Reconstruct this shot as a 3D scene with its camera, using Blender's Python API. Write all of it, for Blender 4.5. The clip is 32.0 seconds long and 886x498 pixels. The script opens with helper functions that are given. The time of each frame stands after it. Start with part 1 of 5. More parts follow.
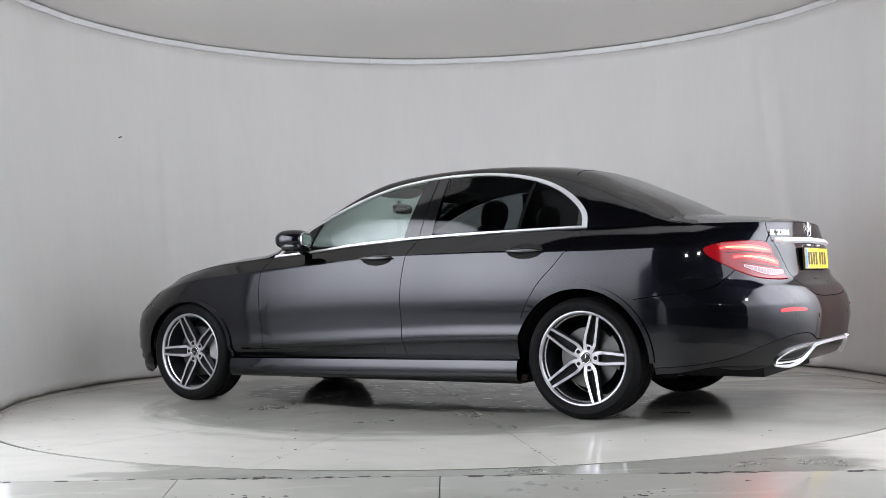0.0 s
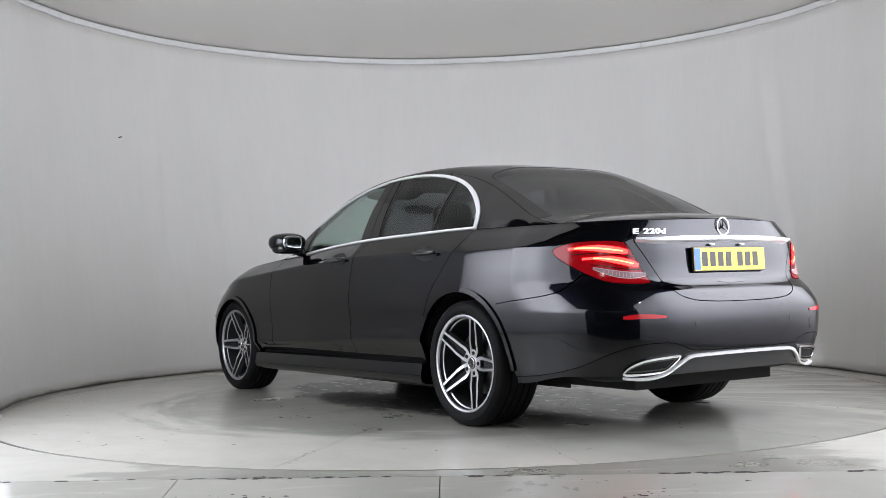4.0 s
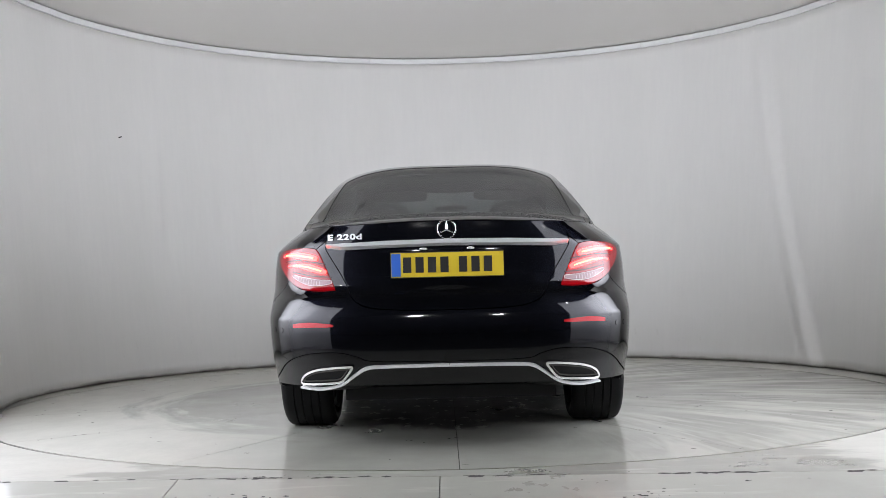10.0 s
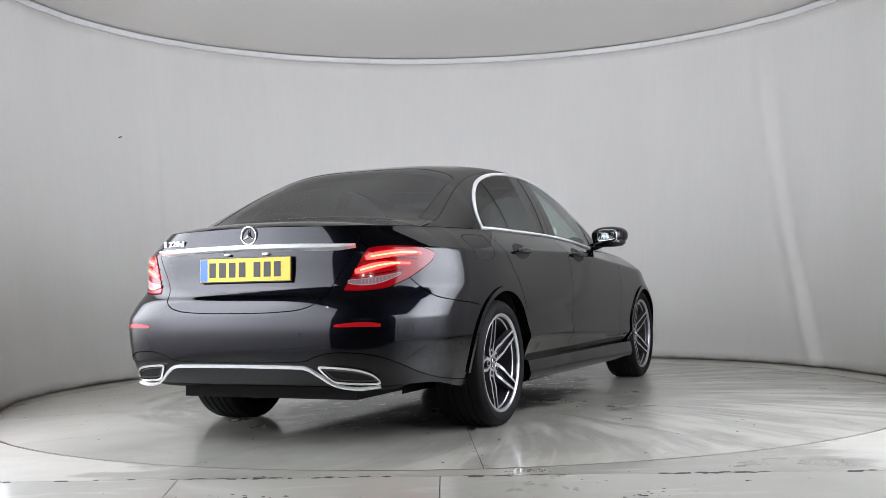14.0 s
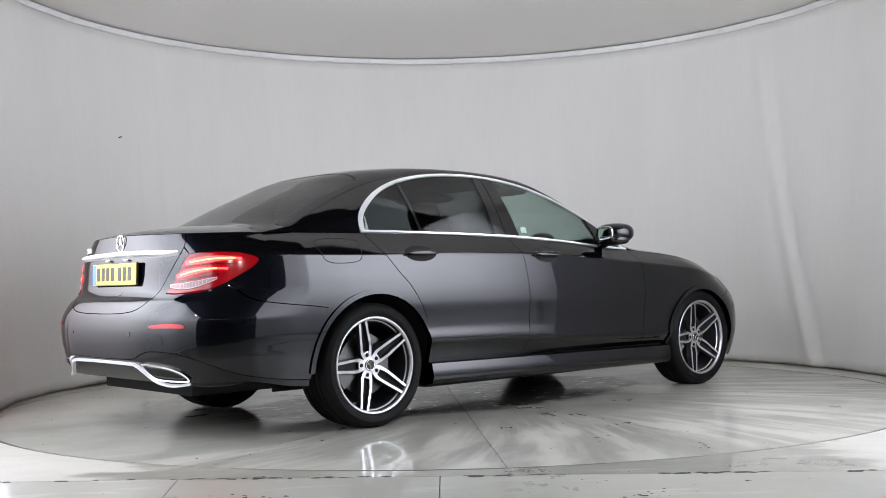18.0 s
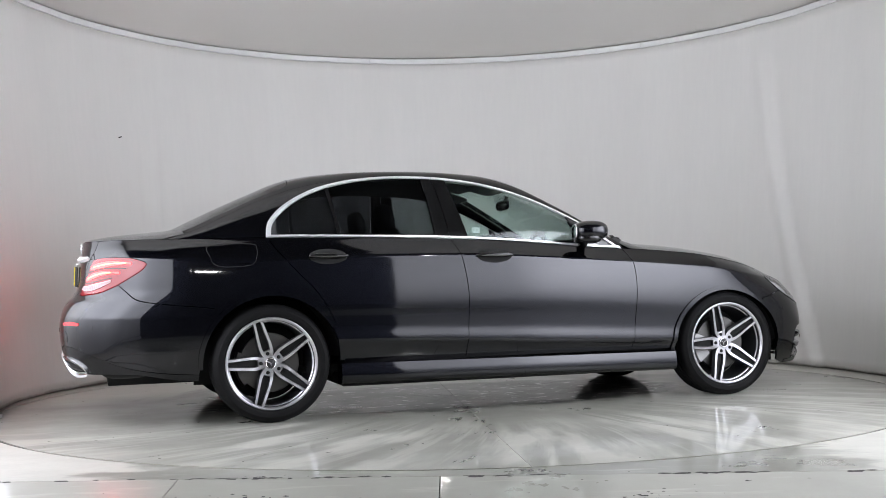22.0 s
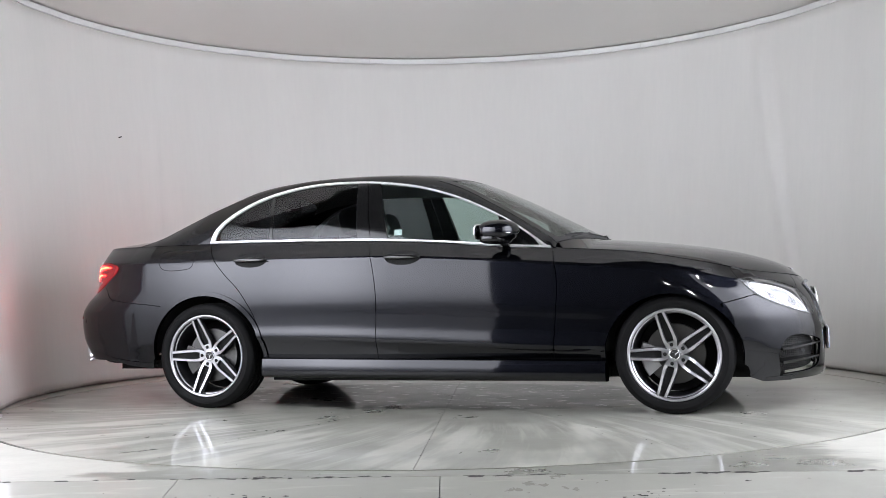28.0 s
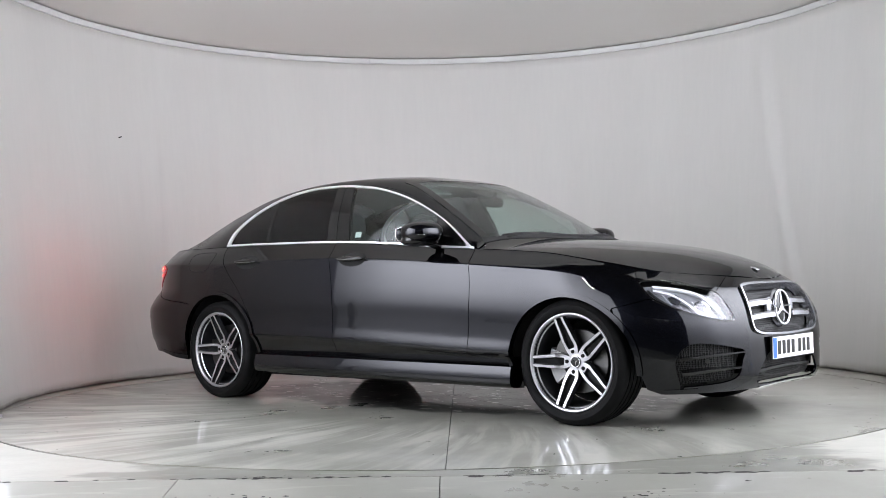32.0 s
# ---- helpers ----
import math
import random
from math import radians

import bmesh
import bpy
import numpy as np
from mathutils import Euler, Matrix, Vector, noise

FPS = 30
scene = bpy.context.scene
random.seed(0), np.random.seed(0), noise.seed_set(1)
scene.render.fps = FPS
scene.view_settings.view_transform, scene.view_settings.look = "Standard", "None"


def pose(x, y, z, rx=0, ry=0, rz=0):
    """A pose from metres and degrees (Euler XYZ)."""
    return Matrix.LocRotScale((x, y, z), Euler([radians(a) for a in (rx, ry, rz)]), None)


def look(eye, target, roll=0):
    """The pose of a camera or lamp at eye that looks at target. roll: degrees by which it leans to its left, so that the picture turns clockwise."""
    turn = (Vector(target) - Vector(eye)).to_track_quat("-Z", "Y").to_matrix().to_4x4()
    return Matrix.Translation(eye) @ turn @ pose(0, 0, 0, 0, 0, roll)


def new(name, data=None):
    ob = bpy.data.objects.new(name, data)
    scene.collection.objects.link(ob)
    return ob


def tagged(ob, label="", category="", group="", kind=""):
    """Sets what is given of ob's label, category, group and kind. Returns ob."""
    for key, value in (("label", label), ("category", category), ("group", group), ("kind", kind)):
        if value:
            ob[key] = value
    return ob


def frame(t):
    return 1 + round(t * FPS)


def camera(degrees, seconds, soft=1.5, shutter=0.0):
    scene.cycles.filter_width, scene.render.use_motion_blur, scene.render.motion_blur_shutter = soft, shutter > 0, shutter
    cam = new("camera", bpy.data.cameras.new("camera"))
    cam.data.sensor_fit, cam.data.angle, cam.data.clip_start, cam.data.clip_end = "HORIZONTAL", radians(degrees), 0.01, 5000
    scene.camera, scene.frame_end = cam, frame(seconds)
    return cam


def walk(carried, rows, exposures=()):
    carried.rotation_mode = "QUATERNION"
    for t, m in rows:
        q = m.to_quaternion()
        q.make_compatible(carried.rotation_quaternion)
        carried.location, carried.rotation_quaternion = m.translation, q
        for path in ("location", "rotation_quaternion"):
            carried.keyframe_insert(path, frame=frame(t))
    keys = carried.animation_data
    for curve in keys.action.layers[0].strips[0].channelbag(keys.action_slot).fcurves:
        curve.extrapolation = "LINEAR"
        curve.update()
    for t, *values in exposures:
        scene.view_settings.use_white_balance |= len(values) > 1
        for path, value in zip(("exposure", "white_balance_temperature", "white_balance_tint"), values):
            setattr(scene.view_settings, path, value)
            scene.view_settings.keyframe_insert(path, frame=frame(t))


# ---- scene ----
# ---------- camera: stands still before the turntable ----------
cam = camera(43.62, 32.0, soft=0.6)
EYE = Vector((0.0, -7.531, 0.780))
YAW, PITCH = radians(-0.342), radians(1.614)
AIM = Vector((math.sin(YAW) * math.cos(PITCH), math.cos(YAW) * math.cos(PITCH), math.sin(PITCH)))
STAND = look(EYE, EYE + 5 * AIM, -1.383)
walk(cam, [(0, STAND), (32, STAND)], [(0, 0.86), (7, 0.83), (9, 0.92), (22, 0.95), (23, 1.12), (25, 1.11), (27.5, 1.02), (32, 0.95)])

# ---------- light: two tall lit panels beside the camera's opening, two small spots, two added wall fills, a dim world ---
world = bpy.data.worlds.new("studio_dark")
scene.world = world
world.use_nodes = True
world.node_tree.nodes["Background"].inputs[0].default_value = (0.5, 0.52, 0.55, 1)
world.node_tree.nodes["Background"].inputs[1].default_value = 0.02
PANEL_POWER, FILL_WATTS, SPOT_WATTS = 5.1, 33, 3.5
PANEL_TINT = (0.880, 0.902, 1.0)
# brightness across each panel, from the opening's edge (0) to the wall's end (1), and up it
PANEL_ACROSS = {1: [(0.0, 0.34), (0.11, 0.36), (0.27, 0.48), (0.37, 0.85), (0.46, 1.0), (0.68, 1.0), (0.79, 0.85), (0.87, 0.62), (0.94, 0.36), (1.0, 0.16)],
                -1: [(0.0, 0.36), (0.11, 0.40), (0.25, 0.52), (0.37, 0.92), (0.46, 1.0), (0.55, 0.88), (0.72, 0.90), (0.84, 0.74), (0.93, 0.40), (1.0, 0.15)]}
PANEL_UPRIGHT = [(0.0, 0.03), (0.10, 0.10), (0.17, 0.24), (0.23, 0.44), (0.31, 0.76), (0.42, 1.0), (0.75, 1.0), (0.90, 0.9), (1.0, 0.5)]


def area_lamp(name, at, target, w, h, watts, colour=(1, 1, 1), spread=180):
    d = bpy.data.lights.new(name, "AREA")
    d.shape, d.size, d.size_y, d.energy, d.color, d.spread = "RECTANGLE", w, h, watts, colour, radians(spread)
    ob = new(name, d)
    ob.matrix_world = look(at, target)
    return ob


# ---------- materials ----------
def material(name, colour=(0.5, 0.5, 0.5), rough=0.5, metal=0.0, **extra):
    m = bpy.data.materials.new(name)
    m.use_nodes = True
    b = m.node_tree.nodes["Principled BSDF"]
    b.inputs["Base Color"].default_value = (*colour, 1)
    b.inputs["Roughness"].default_value = rough
    b.inputs["Metallic"].default_value = metal
    for k, v in extra.items():
        b.inputs[k.replace("_", " ")].default_value = v
    return m


def nodes_of(m):
    t = m.node_tree
    return t, t.nodes["Principled BSDF"]


def noise_node(t, scale, detail=4, stretch=None, rough=0.55):
    co = t.nodes.new("ShaderNodeTexCoord")
    n = t.nodes.new("ShaderNodeTexNoise")
    n.inputs["Scale"].default_value, n.inputs["Detail"].default_value, n.inputs["Roughness"].default_value = scale, detail, rough
    if stretch:
        mp = t.nodes.new("ShaderNodeMapping")
        mp.inputs["Scale"].default_value = stretch
        t.links.new(co.outputs["Object"], mp.inputs[0])
        t.links.new(mp.outputs[0], n.inputs["Vector"])
    else:
        t.links.new(co.outputs["Object"], n.inputs["Vector"])
    return n.outputs["Fac"]


def ramp(t, src, stops):
    r = t.nodes.new("ShaderNodeValToRGB")
    e = r.color_ramp.elements
    while len(e) < len(stops):
        e.new(0.5)
    for k, (p, c) in zip(e, stops):
        k.position = p
        k.color = (c, c, c, 1) if isinstance(c, (int, float)) else (*c, 1)
    t.links.new(src, r.inputs[0])
    return r.outputs[0]


def mix(t, fac, a, b, kind="MIX"):
    n = t.nodes.new("ShaderNodeMix")
    n.data_type, n.blend_type = "RGBA", kind
    for socket, v in ((n.inputs[0], fac), (n.inputs[6], a), (n.inputs[7], b)):
        if isinstance(v, bpy.types.NodeSocket):
            t.links.new(v, socket)
        elif isinstance(v, (int, float)):
            socket.default_value = v
        else:
            socket.default_value = (*v, 1)
    return n.outputs[2]


def bump(t, b, height, strength=0.2, distance=0.002):
    n = t.nodes.new("ShaderNodeBump")
    n.inputs["Strength"].default_value, n.inputs["Distance"].default_value = strength, distance
    t.links.new(height, n.inputs["Height"])
    t.links.new(n.outputs[0], b.inputs["Normal"])


def calc(t, op, *values):
    n = t.nodes.new("ShaderNodeMath")
    n.operation = op
    for k, v in enumerate(values):
        if isinstance(v, (int, float)):
            n.inputs[k].default_value = v
        else:
            t.links.new(v, n.inputs[k])
    return n.outputs[0]


def fabric_material():
    m = material("stretched_fabric", (0.62, 0.62, 0.63), 0.9)
    t, b = nodes_of(m)
    big = ramp(t, noise_node(t, 0.9, 3, (2.4, 2.4, 0.35)), [(0.3, 0.0), (0.75, 1.0)])
    fine = ramp(t, noise_node(t, 9, 6, (3, 3, 0.22)), [(0.35, 0.0), (0.8, 1.0)])
    c = mix(t, big, (0.745, 0.737, 0.714), (0.712, 0.704, 0.680))
    c = mix(t, mix(t, 0.25, (0, 0, 0), fine), c, (0.65, 0.645, 0.635))
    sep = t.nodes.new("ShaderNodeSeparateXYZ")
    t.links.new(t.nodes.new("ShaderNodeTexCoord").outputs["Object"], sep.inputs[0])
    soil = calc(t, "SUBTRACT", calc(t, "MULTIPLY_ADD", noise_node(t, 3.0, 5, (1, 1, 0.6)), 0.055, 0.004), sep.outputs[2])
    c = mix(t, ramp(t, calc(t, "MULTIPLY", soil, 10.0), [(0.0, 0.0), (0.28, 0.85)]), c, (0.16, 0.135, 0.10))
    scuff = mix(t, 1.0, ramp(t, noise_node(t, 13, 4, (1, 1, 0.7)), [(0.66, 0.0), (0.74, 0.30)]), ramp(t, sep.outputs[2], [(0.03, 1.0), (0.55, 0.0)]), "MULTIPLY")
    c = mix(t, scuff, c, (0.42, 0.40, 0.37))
    t.links.new(c, b.inputs["Base Color"])
    bump(t, b, noise_node(t, 1.3, 4, (3.0, 3.0, 0.3)), 0.10, 0.03)
    return m


def polar_noise(t, angle, radius, across, along, scale, detail=3, rough=0.5):
    """Noise drawn out along the radius (across large, along small) or round the centre."""
    co = t.nodes.new("ShaderNodeCombineXYZ")
    t.links.new(calc(t, "MULTIPLY", angle, across), co.inputs[0])
    t.links.new(calc(t, "MULTIPLY", radius, along), co.inputs[1])
    n = t.nodes.new("ShaderNodeTexNoise")
    n.inputs["Scale"].default_value, n.inputs["Detail"].default_value, n.inputs["Roughness"].default_value = scale, detail, rough
    t.links.new(co.outputs[0], n.inputs["Vector"])
    return n.outputs["Fac"]


WET, DRY = (0.366, 0.366, 0.318), (0.472, 0.466, 0.416)


def wet_floor(t, b, dry, grain=1.0):
    """Painted floor, damp where dry is 0 and dusty where it is 1. Returns its colour and roughness."""
    wide = ramp(t, noise_node(t, 0.9, 5), [(0.35, 0.0), (0.66, 1.0)])
    fine = ramp(t, noise_node(t, 34, 6, None, 0.7), [(0.40, 0.0), (0.75, 1.0)])
    damp = mix(t, wide, WET, [v * 0.93 for v in WET])
    dusty = mix(t, ramp(t, noise_node(t, 3.1, 6, (1, 1.6, 1), 0.65), [(0.40, 0.0), (0.66, 1.0)]), DRY, [v * 0.90 for v in DRY])
    c = mix(t, dry, damp, dusty)
    c = mix(t, calc(t, "MULTIPLY", fine, 0.16 * grain), c, (0.27, 0.265, 0.24))
    specks = ramp(t, noise_node(t, 21, 3), [(0.735, 0.0), (0.775, 1.0)])
    c = mix(t, calc(t, "MULTIPLY", specks, 0.35 * grain), c, (0.22, 0.215, 0.19))
    r = mix(t, dry, ramp(t, noise_node(t, 1.6, 6, None, 0.65), [(0.35, 0.26), (0.68, 0.40)]), (0.5, 0.5, 0.5))
    coat = mix(t, dry, ramp(t, noise_node(t, 1.1, 4, None, 0.6), [(0.3, 0.85), (0.7, 0.55)]), (0.22, 0.22, 0.22))
    b.inputs["Coat Roughness"].default_value = 0.07
    bump(t, b, noise_node(t, 7, 8, None, 0.7), 0.012, 0.004)
    return c, r, coat


def floor_material(name, reach, shift):
    """Floor round the turntable: damp in the middle, dry and dusty out to both sides."""
    m = material(name, WET, 0.3)
    t, b = nodes_of(m)
    sep = t.nodes.new("ShaderNodeSeparateXYZ")
    t.links.new(t.nodes.new("ShaderNodeTexCoord").outputs["Object"], sep.inputs[0])
    away = calc(t, "ABSOLUTE", calc(t, "ADD", sep.outputs[0], shift))
    edge = calc(t, "ADD", away, calc(t, "MULTIPLY", calc(t, "SUBTRACT", noise_node(t, 2.2, 6, (1, 2.4, 1), 0.6), 0.5), 1.1))
    dry = ramp(t, calc(t, "MULTIPLY", edge, 0.25), [(reach * 0.25 - 0.012, 0.0), (reach * 0.25 + 0.02, 1.0)])
    streak = ramp(t, noise_node(t, 1.9, 5, (1.0, 7.0, 1), 0.55), [(0.58, 0.0), (0.66, 0.55)])
    dry = mix(t, 1.0, dry, streak, "LIGHTEN")
    c, r, coat = wet_floor(t, b, dry)
    for v, key in ((c, "Base Color"), (r, "Roughness"), (coat, "Coat Weight")):
        t.links.new(v, b.inputs[key])
    return m


def disc_material():
    """Painted plates: dusty outside on one flank, wiped outwards in strokes on the other, damp elsewhere, with a puddle
    of dirt in the middle that also carries the car's shade.
    """
    m = material("turntable_paint", WET, 0.25)
    t, b = nodes_of(m)
    sep = t.nodes.new("ShaderNodeSeparateXYZ")
    t.links.new(t.nodes.new("ShaderNodeTexCoord").outputs["Object"], sep.inputs[0])
    X, Y = sep.outputs[0], sep.outputs[1]
    radius = calc(t, "SQRT", calc(t, "ADD", calc(t, "MULTIPLY", X, X), calc(t, "MULTIPLY", Y, Y)))
    angle = calc(t, "ARCTAN2", Y, X)
    # the flank wiped in strokes
    lean = calc(t, "ADD", angle, calc(t, "MULTIPLY", radius, 0.10))
    broad = ramp(t, polar_noise(t, lean, radius, 8.0, 0.75, 1.5, 3), [(0.47, 0.0), (0.60, 1.0)])
    thin = ramp(t, polar_noise(t, lean, radius, 30.0, 0.9, 1.2, 3), [(0.50, 0.0), (0.62, 1.0)])
    reach = calc(t, "ADD", calc(t, "MULTIPLY", radius, 0.33), calc(t, "MULTIPLY", polar_noise(t, lean, radius, 6.0, 0.3, 1.3, 2), 0.30))
    outer = ramp(t, reach, [(0.58, 0.0), (0.76, 1.0)])
    right = ramp(t, calc(t, "MULTIPLY", Y, -0.25), [(0.10, 0.0), (0.30, 1.0)])
    strokes = mix(t, 1.0, mix(t, 1.0, broad, mix(t, 0.75, (0, 0, 0), thin), "LIGHTEN"), mix(t, 1.0, right, outer, "MULTIPLY"), "MULTIPLY")
    # the dusty flank, with a wavy inner edge drawn out round the centre
    wave = calc(t, "ADD", radius, calc(t, "MULTIPLY", calc(t, "SUBTRACT", polar_noise(t, angle, radius, 2.2, 4.5, 1.2, 5, 0.55), 0.5), 1.3))
    left = ramp(t, calc(t, "MULTIPLY", Y, 0.25), [(0.14, 0.0), (0.32, 1.0)])
    dusty = mix(t, 1.0, ramp(t, calc(t, "MULTIPLY", wave, 0.25), [(0.455, 0.0), (0.52, 1.0)]), left, "MULTIPLY")
    dry = mix(t, 1.0, mix(t, 0.95, (0, 0, 0), dusty), mix(t, 0.80, (0, 0, 0), strokes), "LIGHTEN")
    c, r, coat = wet_floor(t, b, dry, 0.7)
    # puddle: noise edged, pale flecks in it; the car's shade is painted in too
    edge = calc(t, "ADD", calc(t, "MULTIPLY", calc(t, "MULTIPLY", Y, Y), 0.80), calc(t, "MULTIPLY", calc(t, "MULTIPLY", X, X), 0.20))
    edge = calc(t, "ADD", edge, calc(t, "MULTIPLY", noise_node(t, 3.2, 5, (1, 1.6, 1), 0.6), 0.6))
    wet_shade = ramp(t, calc(t, "MULTIPLY", edge, 0.5), [(0.39, 1.0), (0.45, 0.0)])
    pale_flecks = ramp(t, noise_node(t, 7, 5, (1, 2.2, 1), 0.6), [(0.60, 0.0), (0.63, 1.0)])
    shaded_dirt = mix(t, pale_flecks, (0.045, 0.045, 0.040), (0.33, 0.33, 0.30))
    t.links.new(mix(t, wet_shade, c, shaded_dirt), b.inputs["Base Color"])
    t.links.new(mix(t, wet_shade, coat, mix(t, pale_flecks, (0.6, 0.6, 0.6), (0.2, 0.2, 0.2))), b.inputs["Coat Weight"])
    t.links.new(r, b.inputs["Roughness"])
    return m


FABRIC = fabric_material()
CEILING = material("ceiling_fabric", (0.81, 0.79, 0.755), 0.95)
TRIM = material("white_plastic_trim", (0.80, 0.80, 0.80), 0.45)
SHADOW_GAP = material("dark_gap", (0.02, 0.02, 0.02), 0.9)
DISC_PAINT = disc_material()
FLOOR_PAINT = floor_material("floor_paint", 1.52, -0.10)
SLAB_PAINT = floor_material("slab_paint", 1.95, 0.25)
GAP_SHADE = material("turntable_gap_shade", (0.03, 0.032, 0.03), 0.6, 0.4)
CONCRETE = material("bare_concrete", (0.045, 0.043, 0.04), 0.85)
DARK_ROOM = material("dark_room_wall", (0.012, 0.012, 0.013), 0.9)
PANEL_FRAME = material("white_panel_frame", (0.7, 0.7, 0.7), 0.6)


# ---------- mesh helpers ----------
def mesh_object(name, verts, faces, mat, smooth=False, parent=None, label=""):
    me = bpy.data.meshes.new(name)
    me.from_pydata([tuple(v) for v in verts], [], faces)
    me.update()
    if mat:
        me.materials.append(mat)
    if smooth:
        me.polygons.foreach_set("use_smooth", [True] * len(me.polygons))
    ob = new(name, me)
    if parent:
        ob.parent = parent
    if label:
        ob["label"] = label
    return ob


def part(name, bm, mat, parent, label="", smooth=False):
    me = bpy.data.meshes.new(name)
    bm.to_mesh(me)
    bm.free()
    me.materials.append(mat)
    if smooth:
        me.polygons.foreach_set("use_smooth", [True] * len(me.polygons))
    ob = new(name, me)
    ob.parent = parent
    if label:
        ob["label"] = label
    return ob


def empty(name, parent=None):
    ob = new(name)
    ob.empty_display_size = 0.1
    if parent:
        ob.parent = parent
    return ob


def box_bm(bm, lo, hi):
    v = [bm.verts.new((x, y, z)) for z in (lo[2], hi[2]) for y in (lo[1], hi[1]) for x in (lo[0], hi[0])]
    for f in ((0, 2, 3, 1), (4, 5, 7, 6), (0, 1, 5, 4), (2, 6, 7, 3), (0, 4, 6, 2), (1, 3, 7, 5)):
        bm.faces.new([v[i] for i in f])
    return v


# ---------- studio shell ----------
CENTRE = Vector((0.06, 0.41, 0))
R_BASE, R_TOP, H_WALL = 3.086, 3.380, 3.0
DISC_R = 2.94


# soft folds: angle at the floor, slope, curl, width in degrees, depth in metres, from and to a height
FOLDS = [(20.9, 8.2, -1.15, 1.4, 0.028, -0.5, 3.2), (26.5, 6.5, -0.8, 2.2, 0.013, 0.0, 2.3), (46.0, 1.0, 0, 1.6, 0.005, 0.2, 2.4), (39.5, 1.5, 0, 1.2, 0.007, 0.1, 1.8), (18.0, 2.0, 0, 2.0, 0.007, 0.3, 2.4),
         (145.5, -0.6, 0, 1.0, 0.006, 0.9, 2.7), (149.0, -0.3, 0, 0.8, 0.004, 1.2, 2.5), (133.5, 0.3, 0, 1.3, 0.004, 0.6, 2.6), (157.0, 1.5, 0, 3.0, 0.006, -0.5, 1.6)]


def ridge(deg, z, d0, slope, curl, width, height, z0, z1):
    """A soft fold of the fabric that climbs from angle d0 at the floor."""
    d = deg - (d0 + slope * z + curl * z * z)
    fade = min(1, max(0, (z - z0) / 0.4)) * min(1, max(0, (z1 - z) / 0.6))
    return height * fade * (math.exp(-((d / width) ** 2)) - 0.6 * math.exp(-(((d + 1.4 * width) / width) ** 2)))


def shell_plan(k):
    """The wall's plan, from one mouth of the opening round the back to the other, at the height k (0 to 1)."""
    r, z, pts = R_BASE + (R_TOP - R_BASE) * k, H_WALL * k, []
    for i in range(481):
        deg = -24 + 228 * i / 480
        a = radians(deg)
        fold = 0.004 * math.sin(a * 23 + 1.3) * math.sin(a * 5) + 0.002 * math.sin(a * 41)
        for f in FOLDS:
            fold -= ridge(deg, z, *f)
        pts.append((CENTRE.x + (r + fold) * math.cos(a), CENTRE.y + (r + fold) * math.sin(a)))
    return pts


def build_shell():
    rows = [shell_plan(k / 36) for k in range(37)]
    n = len(rows[0])
    verts = [(x, y, max(0.009, H_WALL * k / 36)) for k, row in enumerate(rows) for x, y in row]
    faces = [(k * n + i + 1, k * n + i, (k + 1) * n + i, (k + 1) * n + i + 1) for k in range(36) for i in range(n - 1)]
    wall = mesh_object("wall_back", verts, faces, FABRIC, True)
    mod = wall.modifiers.new("thickness", "SOLIDIFY")
    mod.thickness, mod.offset = 0.02, -1
    tagged(wall, "curved pale grey fabric wall with faint vertical folds", "wall", kind="structure")
    plan = rows[-1]
    # white profile strip along the wall's top, in lengths that butt end to end
    rim = empty("trim")
    tagged(rim, "white plastic profile along the top of the curved wall", "trim", kind="structure")
    cuts = [0, 92, 170, 270, 380, n - 1]
    for a, b in zip(cuts[:-1], cuts[1:]):
        seg = plan[a:b + 1]
        vs, fs = [], []
        for j, (x, y) in enumerate(seg):
            d = Vector((x - CENTRE.x, y - CENTRE.y, 0)).normalized()
            if j == 0 or j == len(seg) - 1:
                nx = seg[1] if j == 0 else seg[-2]
                e = (Vector((nx[0], nx[1], 0)) - Vector((x, y, 0))).normalized() * 0.0015
                x, y = x + e.x, y + e.y
            for off, z in ((-0.001, H_WALL + 0.003), (-0.005, H_WALL + 0.008), (-0.005, H_WALL + 0.048), (-0.001, H_WALL + 0.054), (0.03, H_WALL + 0.055), (0.03, H_WALL + 0.004)):
                vs.append((x + d.x * off, y + d.y * off, z))
        for j in range(len(seg) - 1):
            for q in range(6):
                p, r2 = j * 6 + q, j * 6 + (q + 1) % 6
                fs.append((p, r2, r2 + 6, p + 6))
        m = len(vs)
        fs += [tuple(range(5, -1, -1)), tuple(range(m - 6, m))]
        mesh_object("strip", vs, fs, TRIM, parent=rim)
    # ceiling: one sheet over shell and mouth
    c = [(x, y, H_WALL + 0.066) for x, y in plan]
    c = [(CENTRE.x + (x - CENTRE.x) * 1.02, CENTRE.y + (y - CENTRE.y) * 1.02, z) for x, y, z in c]
    m = len(c)
    up = [(x, y, z + 0.03) for x, y, z in c]
    ceil = mesh_object("ceiling", c + up, [tuple(range(m)), tuple(range(2 * m - 1, m - 1, -1))] + [(i, i + m, (i + 1) % m + m, (i + 1) % m) for i in range(m)], CEILING)
    tagged(ceil, "flat dull grey stretched ceiling", "ceiling", kind="structure")


build_shell()
